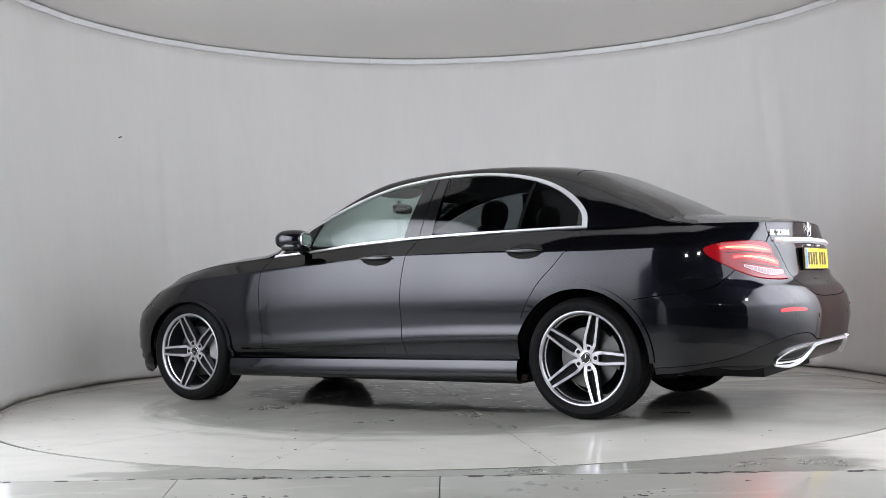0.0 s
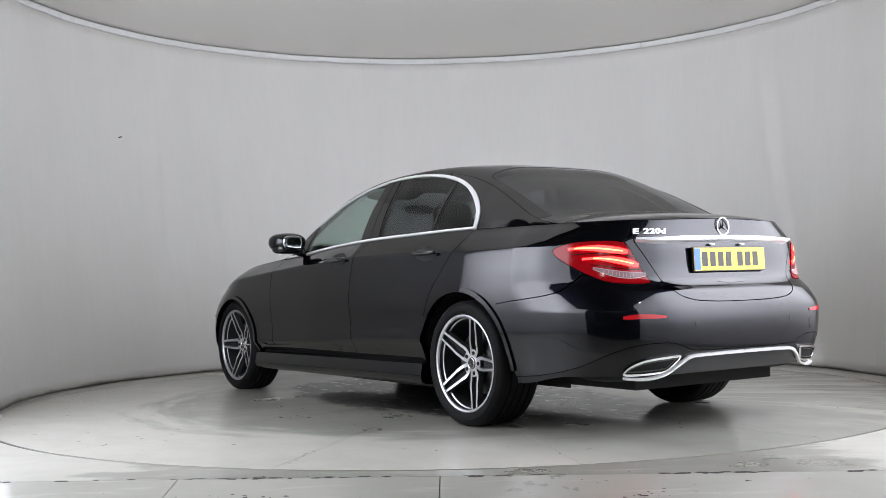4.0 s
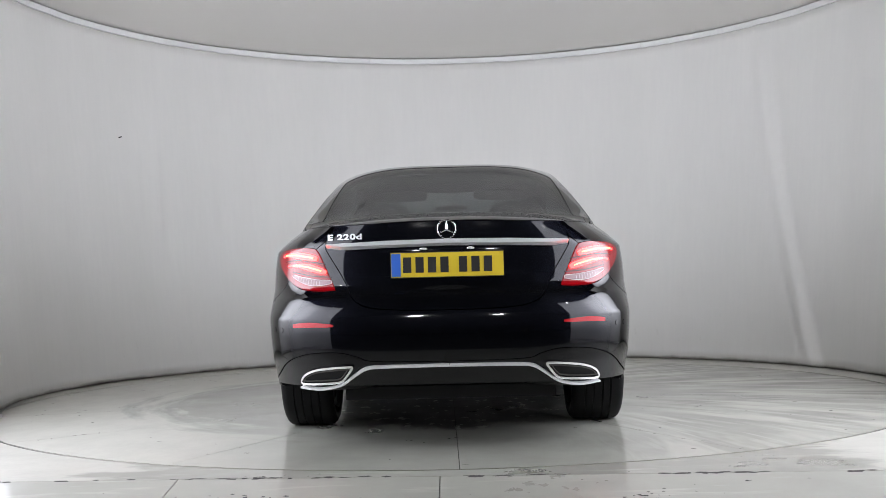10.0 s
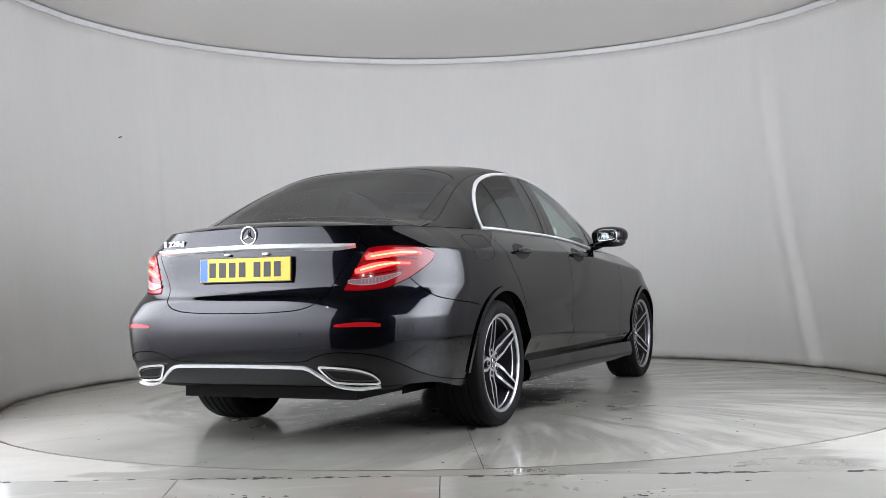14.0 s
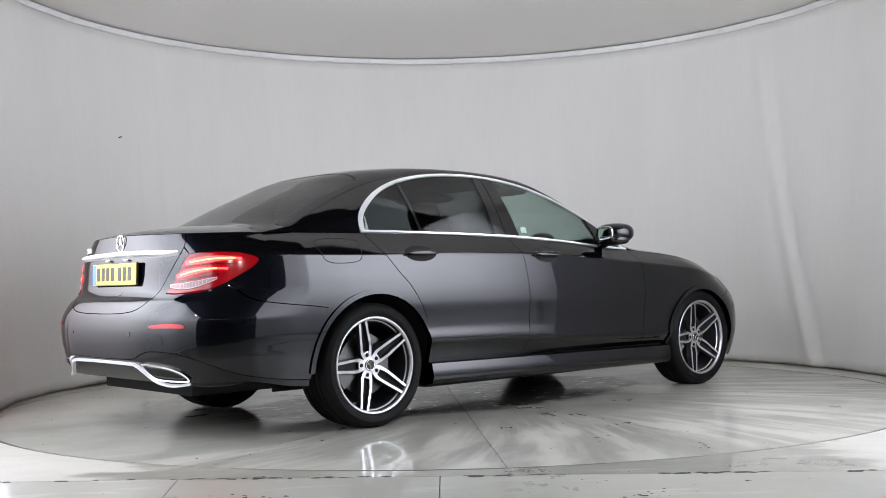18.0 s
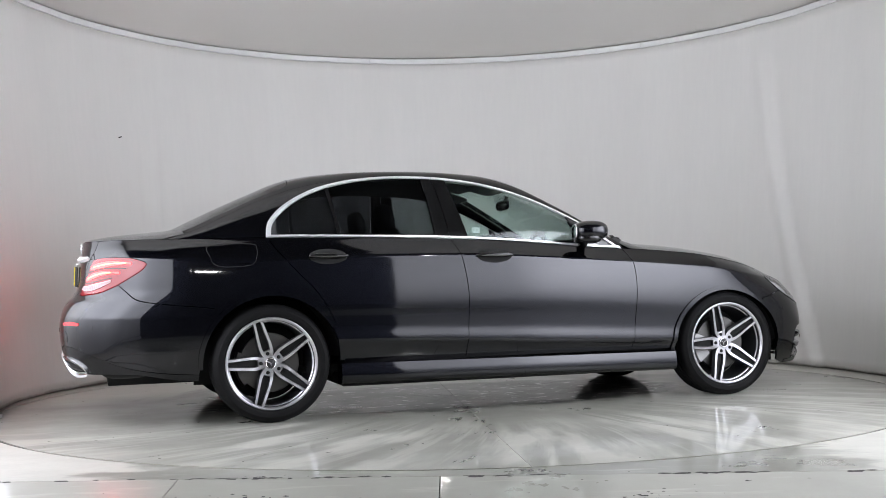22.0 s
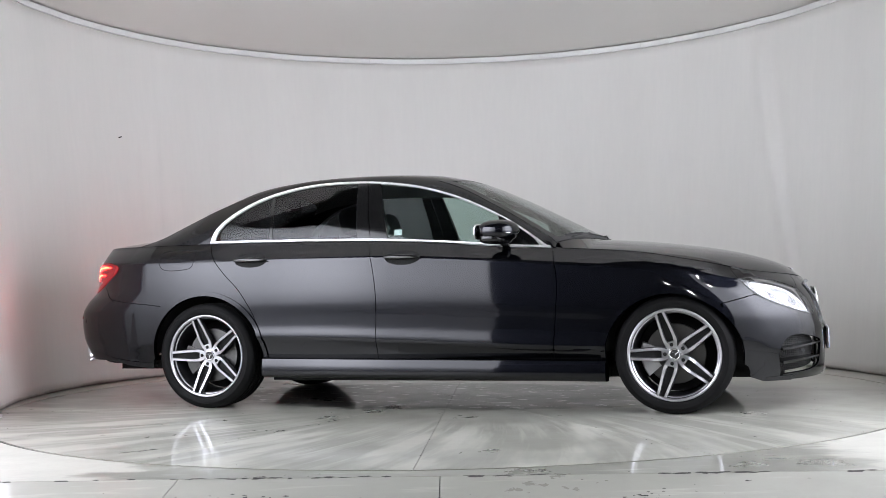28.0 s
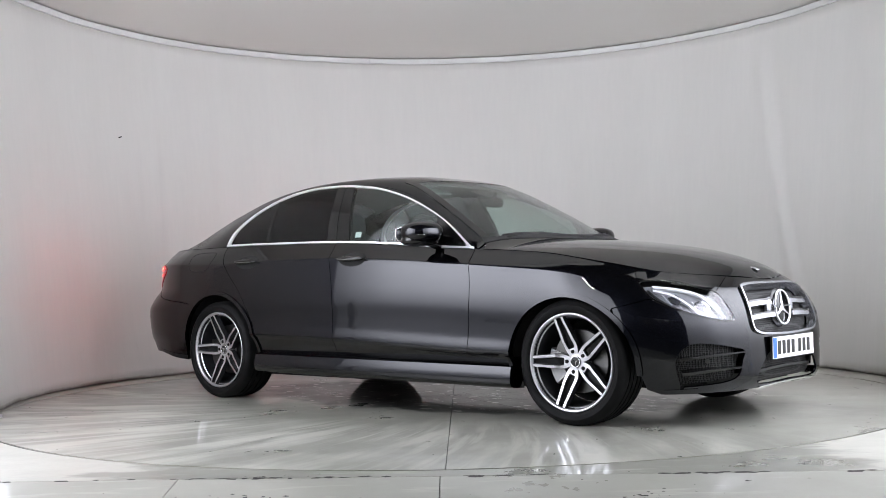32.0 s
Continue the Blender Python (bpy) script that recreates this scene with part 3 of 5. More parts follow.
def inset(poly, d):
    a = sum(p[0] * q[1] - q[0] * p[1] for p, q in zip(poly, poly[1:] + poly[:1]))
    sg, out, n = (1 if a > 0 else -1), [], len(poly)
    for i in range(n):
        p, q, r = (np.array(poly[k % n]) for k in (i - 1, i, i + 1))
        u, v = q - p, r - q
        u, v = u / max(np.linalg.norm(u), 1e-9), v / max(np.linalg.norm(v), 1e-9)
        nu, nv = np.array([-u[1], u[0]]) * sg, np.array([-v[1], v[0]]) * sg
        k = nu + nv
        k /= max(k @ k / 2, 0.3)
        out.append(tuple(q + k * d))
    return out


def cut_panel(S, poly, grid=0.03, thick=0.012, lift=0.0, gap=0.0022, blend=None, lines=()):
    """Vertices, faces and corner normals of a thick piece of the surface S inside the outline poly."""
    if gap:
        kept = poly
        poly = [(a if p[0] in (S_REAR, S_FRONT) else q[0], 0.0 if p[1] == 0 else q[1]) for p, q, a in ((p, q, p[0]) for p, q in zip(kept, inset(kept, gap)))]
    edge = dense(poly, grid * 0.8)
    E = np.array(edge)
    lo, hi = E.min(0), E.max(0)
    gx, gy = np.meshgrid(np.arange(lo[0] + grid / 2, hi[0], grid), np.arange(lo[1] + grid / 2, hi[1], grid))
    P = np.stack([gx.ravel(), gy.ravel()], -1)
    inside = np.zeros(len(P), bool)
    A, B = E, np.roll(E, -1, 0)
    for (x0, y0), (x1, y1) in zip(A, B):
        hit = (P[:, 1] > y0) != (P[:, 1] > y1)
        if hit.any():
            inside[hit] ^= P[hit, 0] < (x1 - x0) * (P[hit, 1] - y0) / (y1 - y0) + x0
    P = P[inside]
    if len(P):
        near = np.min(np.hypot(P[:, None, 0] - E[None, :, 0], P[:, None, 1] - E[None, :, 1]), 1)
        P = P[near > grid * 0.4]
    extra, ties = [], []
    for line in lines:
        run = False
        for q in line:
            q = np.array(q)
            hit = (E[:, 1] > q[1]) != (np.roll(E, -1, 0)[:, 1] > q[1])
            a_, b_ = E[hit], np.roll(E, -1, 0)[hit]
            odd = (q[0] < (b_[:, 0] - a_[:, 0]) * (q[1] - a_[:, 1]) / (b_[:, 1] - a_[:, 1]) + a_[:, 0]).sum() % 2
            ok = odd and np.min(np.hypot(*(E - q).T)) > 0.006
            if ok:
                if run:
                    ties.append((len(extra) - 1, len(extra)))
                extra.append(q)
            run = ok
    if extra:
        X = np.array(extra)
        if len(P):
            near = np.min(np.hypot(P[:, None, 0] - X[None, :, 0], P[:, None, 1] - X[None, :, 1]), 1)
            P = P[near > 0.009]
        E_all = np.concatenate([E, X])
    else:
        E_all = E
    pts = [Vector(p) for p in np.concatenate([E_all, P])] if len(P) else [Vector(p) for p in E_all]
    n0 = len(E)
    v2, _, tris, orig, _, _ = delaunay_2d_cdt(pts, [(i, (i + 1) % n0) for i in range(n0)] + [(n0 + i, n0 + j) for i, j in ties], [], 1, 1e-6)
    v2 = np.array([tuple(v) for v in v2])
    top, nor = S(v2[:, 0], v2[:, 1]), outward(S, v2[:, 0], v2[:, 1])
    mid = np.abs(top[:, 1]) < 2e-3
    nor[mid, 1] = 0
    nor[mid] /= np.linalg.norm(nor[mid], axis=-1, keepdims=True)
    shade = blend(v2, nor) if blend else nor
    n = len(v2)
    verts = np.concatenate([top + nor * lift, top + nor * (lift - thick)])
    faces, norms, count = [], [], {}
    for t in tris:
        t = list(t)
        f = np.cross(top[t[1]] - top[t[0]], top[t[2]] - top[t[0]])
        if f @ nor[t[0]] < 0:
            t.reverse()
        faces.append(t)
        norms += [shade[i] for i in t]
        faces.append([i + n for i in reversed(t)])
        norms += [-shade[i] for i in reversed(t)]
        for i in range(3):
            count[(t[i], t[(i + 1) % 3])] = 1
    for a, b in list(count):
        if (b, a) not in count:
            if abs(top[a][1]) < 2e-3 and abs(top[b][1]) < 2e-3:
                continue
            faces.append([b, a, a + n, b + n])
            f = np.cross(verts[a] - verts[b], verts[a + n] - verts[b])
            f /= max(np.linalg.norm(f), 1e-9)
            norms += [f] * 4
    return verts, faces, norms


def panel(name, S, poly, mat, parent, sides=(1,), label="", both=False, **kw):
    """Cuts a panel for the left (1), the right (-1), or both joined across the middle."""
    v, f, nn = cut_panel(S, poly, **kw)
    made = []
    for side in ((1,) if both else sides):
        V, F, N = [tuple(p * (1, side, 1)) for p in v], f, [p * (1, side, 1) for p in nn]
        if side < 0:
            F, N, k = [list(reversed(t)) for t in f], [], 0
            for t in f:
                N += [p * (1, -1, 1) for p in reversed(nn[k:k + len(t)])]
                k += len(t)
        if both:
            m, k, N = len(V), 0, list(N)
            F = [list(t) for t in f]
            for t in f:
                F.append([i + m for i in reversed(t)])
                N += [p * (1, -1, 1) for p in reversed(nn[k:k + len(t)])]
                k += len(t)
            F = F[:len(f)] + F[len(f):]
            V = V + [tuple(p * (1, -1, 1)) for p in v]
        ob = mesh_object(name, V, F, mat, True, parent, label)
        ob.data.normals_split_custom_set([tuple(p) for p in N])
        made.append(ob)
    return made


def pushed(S, d):
    return lambda a, b: S(a, b) + outward(S, a, b) * d


def band(line, w0, w1=None, profile=None):
    """A closed outline round a centre line, w wide."""
    p = [np.array(q, float) for q in line]
    n, left, right = len(p), [], []
    for i in range(n):
        d = p[min(i + 1, n - 1)] - p[max(i - 1, 0)]
        d /= np.linalg.norm(d)
        k = i / (n - 1)
        w = profile(k) if profile else w0 + ((w1 if w1 is not None else w0) - w0) * k
        e = np.array([-d[1], d[0]]) * w / 2
        left.append(tuple(p[i] + e))
        right.append(tuple(p[i] - e))
    return left + right[::-1]


def ring(name, S, line, width, mat, parent, sides, **kw):
    """A closed band, in two halves of one mesh each."""
    n = len(line) // 2
    for half in (line[:n + 1], line[n:] + line[:1]):
        panel(name, S, band(half, width), mat, parent, sides, gap=0, **kw)


def tilted(S, top, k, lift):
    """The surface S leaning out below the height top, so that it faces upwards."""
    return lambda a, b: S(a, b) + outward(S, a, b) * (lift + k * (top - np.asarray(b, float)))[..., None]


def ellipse(cx, cy, rx, ry, a0=0, a1=360, n=40):
    return [(cx + rx * math.cos(radians(a0 + (a1 - a0) * i / n)), cy + ry * math.sin(radians(a0 + (a1 - a0) * i / n))) for i in range(n + (0 if abs(a1 - a0) == 360 else 1))]


# ---------- car materials ----------
def paint_material():
    m = material("black_metallic_paint", (0.003, 0.003, 0.0035), 0.42, 1.0, Coat_Weight=1.0, Coat_Roughness=0.05, Coat_IOR=1.46)
    t, b = nodes_of(m)
    b.inputs["Coat Tint"].default_value = (1, 1, 1, 1)
    b.inputs["Specular Tint"].default_value = (0.03, 0.03, 0.04, 1)
    flake = ramp(t, noise_node(t, 900, 1), [(0.40, (0.0042, 0.0046, 0.0064)), (0.75, (0.0100, 0.0108, 0.0158))])
    t.links.new(flake, b.inputs["Base Color"])
    n = t.nodes.new("ShaderNodeBump")
    n.inputs["Strength"].default_value, n.inputs["Distance"].default_value = 0.02, 0.0005
    t.links.new(noise_node(t, 160, 2), n.inputs["Height"])
    t.links.new(n.outputs[0], b.inputs["Coat Normal"])
    return m


def sheer(name, tint, gloss=0.02, f0=0.045):
    """Thin coloured glass: light passes straight through, with a gloss that grows at grazing angles."""
    m = bpy.data.materials.new(name)
    m.use_nodes = True
    t = m.node_tree
    t.nodes.remove(t.nodes["Principled BSDF"])
    tr, gl, lw, mx, pw, ml = (t.nodes.new(k) for k in ("ShaderNodeBsdfTransparent", "ShaderNodeBsdfGlossy", "ShaderNodeLayerWeight", "ShaderNodeMixShader", "ShaderNodeMath", "ShaderNodeMath"))
    tr.inputs[0].default_value = (*tint, 1)
    gl.inputs["Roughness"].default_value = gloss
    lw.inputs[0].default_value = 0.5
    pw.operation, pw.inputs[1].default_value = "POWER", 4.5
    ml.operation, ml.inputs[1].default_value, ml.inputs[2].default_value = "MULTIPLY_ADD", 0.9, f0
    t.links.new(lw.outputs["Facing"], pw.inputs[0])
    t.links.new(pw.outputs[0], ml.inputs[0])
    t.links.new(ml.outputs[0], mx.inputs[0])
    t.links.new(tr.outputs[0], mx.inputs[1])
    t.links.new(gl.outputs[0], mx.inputs[2])
    t.links.new(mx.outputs[0], t.nodes["Material Output"].inputs[0])
    return m


def glowing(name, colour, power, base=(0.2, 0.0, 0.0)):
    m = material(name, base, 0.25)
    b = m.node_tree.nodes["Principled BSDF"]
    b.inputs["Emission Color"].default_value = (*colour, 1)
    b.inputs["Emission Strength"].default_value = power
    return m


PAINT = paint_material()
GLOSS_BLACK = material("gloss_black_plastic", (0.006, 0.006, 0.006), 0.08)
MATT_BLACK = material("matt_black_plastic", (0.015, 0.015, 0.016), 0.55)
SATIN_BLACK = material("satin_black_plastic", (0.006, 0.006, 0.0065), 0.22, 0.0, Specular_IOR_Level=0.30)
# near-black colour that stands for shade in gaps, recesses, arches and below
SHADE_BLACK = material("shaded_cavity_black", (0.004, 0.004, 0.004), 0.9)
CHROME = material("polished_chrome", (0.86, 0.86, 0.87), 0.08, 1.0)
BRIGHT = material("bright_trim", (0.78, 0.78, 0.79), 0.28, 0.5)
SATIN = material("satin_silver", (0.72, 0.72, 0.74), 0.25, 1.0)
RUBBER = material("tyre_rubber", (0.0045, 0.0045, 0.0047), 0.62, 0.0, Specular_IOR_Level=0.12)
ALLOY = material("machined_alloy", (0.52, 0.52, 0.54), 0.30, 0.9)
ALLOY_DARK = material("dark_grey_wheel_paint", (0.030, 0.031, 0.034), 0.30, 0.4)
STEEL = material("brake_steel", (0.11, 0.108, 0.105), 0.4, 1.0)
CALIPER = material("grey_cast_caliper", (0.36, 0.36, 0.36), 0.5, 0.4)
CLEAR = sheer("green_tinted_glass", (0.83, 0.895, 0.875))
SCREEN = sheer("windscreen_glass", (0.83, 0.89, 0.87))
PRIVACY = sheer("dark_privacy_glass", (0.385, 0.395, 0.405), 0.02, 0.032)
LENS = sheer("clear_lamp_lens", (0.97, 0.97, 0.98), 0.01)
RED_LENS = glowing("red_lamp_lens", (1.0, 0.010, 0.02), 0.10, (0.085, 0.0012, 0.003))
RED_LENS.node_tree.nodes["Principled BSDF"].inputs["Roughness"].default_value = 0.12
RED_LED = glowing("lit_red_led", (1.0, 0.0060, 0.0050), 18.0, (0.5, 0.02, 0.02))
RED_CORE = glowing("lit_led_core", (1.0, 0.14, 0.05), 6.0, (0.5, 0.1, 0.05))
RED_REFLECTOR = material("red_reflector", (0.40, 0.008, 0.012), 0.15)
CLEAR_LENS = material("ribbed_white_lens", (0.24, 0.15, 0.16), 0.3)
LENS_RIB = material("pale_lens_rib", (0.46, 0.36, 0.37), 0.3)
LAMP_FOLD = material("dark_red_lamp_fold", (0.025, 0.0005, 0.001), 0.2)
LAMP_SILVER = material("lamp_reflector_silver", (0.27, 0.275, 0.29), 0.3)
DRL = material("white_light_guide", (0.86, 0.87, 0.89), 0.25)
GRILLE_SILVER = material("grille_silver", (0.36, 0.365, 0.385), 0.26, 0.9)
LETTER = material("silver_letters", (0.80, 0.80, 0.81), 0.3, 0.2)
PROJECTOR = material("lamp_projector", (0.05, 0.052, 0.06), 0.12, 0.3)
GRID = material("black_grid", (0.012, 0.012, 0.013), 0.45)
_t, _b = nodes_of(GRID)
_v = _t.nodes.new("ShaderNodeTexVoronoi")
_v.feature, _v.inputs["Scale"].default_value = "DISTANCE_TO_EDGE", 95
_v.inputs["Randomness"].default_value = 0.25
_t.links.new(_t.nodes.new("ShaderNodeTexCoord").outputs["Object"], _v.inputs["Vector"])
_t.links.new(ramp(_t, _v.outputs["Distance"], [(0.07, 0.055), (0.12, 0.002)]), _b.inputs["Base Color"])
_b.inputs["Specular IOR Level"].default_value = 0.1
PLATE_YELLOW = material("yellow_plate", (0.64, 0.47, 0.025), 0.35)
PLATE_WHITE = material("white_plate", (0.74, 0.74, 0.74), 0.35)
PLATE_BLUE = material("blue_plate_band", (0.03, 0.13, 0.55), 0.4)
INK = material("black_plate_ink", (0.012, 0.012, 0.012), 0.5)
LEATHER = material("black_leather", (0.045, 0.045, 0.046), 0.5)
LINER = material("grey_headliner", (0.30, 0.295, 0.28), 0.9)
DASH = material("black_dashboard", (0.016, 0.016, 0.016), 0.6)
MIRROR = material("mirror_glass", (0.85, 0.86, 0.86), 0.02, 1.0)

# ---------- the car ----------
car = empty("car")
tagged(car, "glossy black four-door saloon, chrome trim, twin-spoke alloys, tail lamps lit", "car")
BOTH = (1, -1)

ARCH_R = ellipse(-1.462, 0.337, 0.402, 0.392, 188, -8, 40)
ARCH_F = ellipse(1.458, 0.337, 0.385, 0.352, 188, -15, 40)
FRONT_CUT = smooth_line([(0.778, 0.952), (0.800, 0.88), (0.815, 0.80), (0.817, 0.677), (0.80, 0.48), (0.786, 0.315)], 5)
B_CUT = smooth_line([(-0.367, 1.030), (-0.325, 0.907), (-0.295, 0.703), (-0.300, 0.48), (-0.306, 0.315)], 5)
REAR_CUT = smooth_line([(-1.462, 1.048), (-1.433, 0.984), (-1.317, 0.846), (-1.215, 0.742), (-1.12, 0.588), (-1.062, 0.40), (-1.040, 0.315)], 5)
BUMP_R = smooth_line([(-1.758, 0.650), (-1.96, 0.676), (-2.17, 0.705), (-2.30, 0.752), (-2.375, 0.797)], 5)
LAMP_LOW = smooth_line([(-2.375, 0.797), (-2.50, 0.755), (-2.64, 0.743), (-2.726, 0.746)], 5)
LAMP_IN = smooth_line([(-2.726, 0.746), (-2.680, 0.825), (-2.630, 0.905), (-2.596, 0.940)], 5)
LAMP_TOP = smooth_line([(-2.596, 0.940), (-2.50, 0.949), (-2.32, 0.945), (-2.215, 0.925), (-2.190, 0.908)], 5)
LAMP_TIP = smooth_line([(-2.190, 0.908), (-2.225, 0.872), (-2.375, 0.797)], 6)
TRUNK_CUT = smooth_line([(-2.575, 1.047), (-2.610, 0.989), (-2.648, 0.949), (-2.744, 0.829), (-2.823, 0.712), (-2.92, 0.664), (-3.08, 0.648), (S_REAR, 0.645)], 5)
DIFF_CUT = smooth_line([(-1.870, 0.285), (-2.10, 0.318), (-2.25, 0.352), (-2.379, 0.397), (-2.492, 0.432), (-2.62, 0.456), (-2.774, 0.460), (-2.87, 0.440), (-2.95, 0.418), (S_REAR, 0.412)], 5)
HEAD_TOP = smooth_line([(1.912, 0.742), (1.965, 0.757), (2.11, 0.748), (2.29, 0.690)], 6)
HEAD_IN = [(2.29, 0.690), (2.315, 0.620), (2.335, 0.546)]
HEAD_LOW = smooth_line([(2.335, 0.546), (2.285, 0.540), (2.134, 0.574), (2.010, 0.622), (1.940, 0.675), (1.912, 0.742)], 6)
BUMP_F = smooth_line([(1.742, 0.615), (1.80, 0.628), (1.936, 0.660)], 4)
GRILLE = smooth_line([(S_FRONT, 0.722), (2.62, 0.720), (2.50, 0.712), (2.468, 0.690), (2.448, 0.58), (2.448, 0.505), (2.475, 0.478), (2.56, 0.463), (S_FRONT, 0.455)], 5)
INTAKE = smooth_line([(2.012, 0.200), (2.004, 0.300), (2.012, 0.350), (2.05, 0.410), (2.13, 0.432), (2.287, 0.408), (2.365, 0.385), (2.345, 0.335), (2.310, 0.268), (2.22, 0.235), (2.022, 0.215)], 5)
LOW_GRILLE = smooth_line([(S_FRONT, 0.408), (2.72, 0.402), (2.60, 0.375), (2.535, 0.335), (2.452, 0.255), (2.475, 0.210), (S_FRONT, 0.212)], 5)


def belt(a, b, n=24):
    return [(s, float(Z_BELT(s)) - 0.001) for s in np.linspace(a, b, n)]


def under(line, lo, hi):
    return [p for p in line if lo <= p[0] <= hi]


def level(k, a, b, step=0.014):
    """The line along the body at the level k (4: shoulder, 2: lower crease)."""
    i = int(k)
    s_ = np.linspace(a, b, int((b - a) / step))
    z0, z1 = LEVELS[i](s_), LEVELS[min(i + 1, 5)](s_)
    return list(zip(s_, z0 + (k - i) * (z1 - z0)))


CREASES = [level(k, -2.6, 2.3) for k in (3.76, 3.88, 3.94, 4.0, 4.05, 4.10, 4.20)] + [level(k, -1.1, 0.9) for k in (1.9, 2.0, 2.06)]
arch_f_back = [p for p in ARCH_F if p[1] >= 0.30 and not (p[0] > 1.74 and p[1] < 0.62)]
panel("front_wing", lower, belt(0.778, 1.905, 30) + HEAD_LOW[::-1][0:9] + BUMP_F[::-1] + arch_f_back[::-1] + [(1.05, 0.315), (0.786, 0.315)] + FRONT_CUT[::-1][1:-1], PAINT, car, BOTH, grid=0.02, lines=CREASES)
panel("front_door", lower, belt(-0.367, 0.778) + FRONT_CUT[1:] + B_CUT[::-1][:-1], PAINT, car, BOTH, grid=0.02, lines=CREASES)
panel("rear_door", lower, belt(-1.462, -0.367) + B_CUT[1:] + REAR_CUT[::-1][:-1], PAINT, car, BOTH, grid=0.02, lines=CREASES)
arch_r_up = [p for p in ARCH_R if p[1] >= 0.315 and not (p[0] < -1.76 and p[1] < 0.65)]
panel("rear_wing", lower, belt(-2.575, -1.462) + REAR_CUT[1:] + arch_r_up[::-1] + BUMP_R[1:-1] + LAMP_TIP[::-1] + LAMP_TOP[::-1][1:] + TRUNK_CUT[:7][::-1][:-1], PAINT, car, BOTH, grid=0.02, lines=CREASES)
arch_r_low = [p for p in ARCH_R if p[0] < -1.7 and 0.285 < p[1] < 0.645]
panel("rear_bumper", lower, arch_r_low + BUMP_R[:-1] + LAMP_LOW + LAMP_IN[1:] + TRUNK_CUT[7:] + DIFF_CUT[::-1], PAINT, car, both=True, grid=0.022)
low_r = [(s, float(Z_LOW(s))) for s in np.linspace(S_REAR, -1.872, 30)]
panel("rear_diffuser", pushed(lower, -0.004), DIFF_CUT[::-1] + low_r[::-1], SATIN_BLACK, car, both=True, label="black lower rear bumper insert")
panel("tow_cover", lower, smooth_line([(-2.66, 0.488), (-2.70, 0.49), (-2.75, 0.488), (-2.765, 0.53), (-2.74, 0.545), (-2.69, 0.545), (-2.66, 0.53)], 4, True), PAINT, car, (-1,), lift=0.0012, thick=0.004, gap=0.0, grid=0.02)
panel("boot_lid", lower, belt(-2.575, S_REAR, 20) + TRUNK_CUT[::-1][:-1], PAINT, car, both=True, grid=0.02, lines=[[(s, z) for s in np.linspace(S_REAR + 0.012, -2.6, 50)] for z in (0.69, 0.70, 0.712, 0.724, 0.735, 0.746, 0.758, 0.77)])
arch_f_low = [p for p in ARCH_F if p[0] > 1.74 and 0.25 < p[1] < 0.610]
low_f = [(s, float(Z_LOW(s))) for s in np.linspace(2.03, S_FRONT, 24)]
panel("front_bumper", lower, arch_f_low[::-1] + BUMP_F + HEAD_LOW[:-9][::-1] + HEAD_IN[::-1][1:] + belt(2.43, S_FRONT, 14) + GRILLE + LOW_GRILLE + [(S_FRONT, 0.200)] + low_f[::-1][1:]
      + [(2.026, 0.19)] + INTAKE[::-1] + [(2.008, 0.18), (1.93, 0.175), (1.86, 0.20)], PAINT, car, both=True, grid=0.025)
panel("bonnet_edge", lower, belt(1.905, 2.43, 20) + HEAD_TOP[::-1], PAINT, car, BOTH, gap=0.0004)
# added dark backing behind gaps and in the arches; it blocks light through them
low_all = [(s, float(Z_LOW(s)) + 0.02) for s in np.linspace(-1.86, -3.2, 16)]
inner = belt(S_REAR, 1.90, 50) + [(1.90, 0.25)] + ellipse(1.458, 0.337, 0.40, 0.37, -12, 192, 30) + [(1.0, 0.23), (-1.0, 0.23)] + ellipse(-1.462, 0.337, 0.415, 0.405, -12, 192, 30) + low_all
panel("gap_backing", pushed(lower, -0.03), inner, SHADE_BLACK, car, both=True, grid=0.06, gap=0)

# sill skirts
for side in BOTH:
    verts, faces = [], []
    prof = [(0.872, 0.322), (0.899, 0.314), (0.908, 0.278), (0.913, 0.243), (0.910, 0.228), (0.900, 0.206), (0.87, 0.196), (0.78, 0.19), (0.78, 0.31)]
    xs = np.linspace(-1.07, 1.085, 24)
    for x in xs:
        k = 0.995 + 0.01 * math.cos((x - 0.1) * 1.2)
        drop = -0.008 * (x + 1.03)
        verts += [(x, side * y * k, z + drop) for y, z in prof]
    m = len(prof)
    for i in range(len(xs) - 1):
        for j in range(m):
            q = [i * m + j, i * m + (j + 1) % m, (i + 1) * m + (j + 1) % m, (i + 1) * m + j]
            faces.append(q if side > 0 else q[::-1])
    faces += [list(range(m)), list(range(len(verts) - m, len(verts)))]
    ob = mesh_object("sill_skirt", verts, faces, PAINT, True, car)
    ob.data.set_sharp_from_angle(angle=radians(50))

# arch lips
for name, arch in (("rear_arch_lip", [p for p in ARCH_R if p[1] > 0.31]), ("front_arch_lip", [p for p in ARCH_F if p[1] > 0.27])):
    panel(name, lower, band(arch, 0.026), PAINT, car, BOTH, lift=0.010, thick=0.035, gap=0, grid=0.02)

# ---------- roof, screens, bonnet, boot ----------
def _soften(own, other, d, w):
    k = (0.5 - 0.5 * np.clip(d / w, 0, 1))[:, None]
    n = own * (1 - k) + other * k
    return n / np.linalg.norm(n, axis=-1, keepdims=True)


def side_blend(v2, nor, w=0.20):
    """Rounds the cabin's side over into the roof."""
    y, z = rail_line(v2[:, 0])
    return _soften(nor, outward(roof, v2[:, 0], y * 0.96), z - v2[:, 1], w)


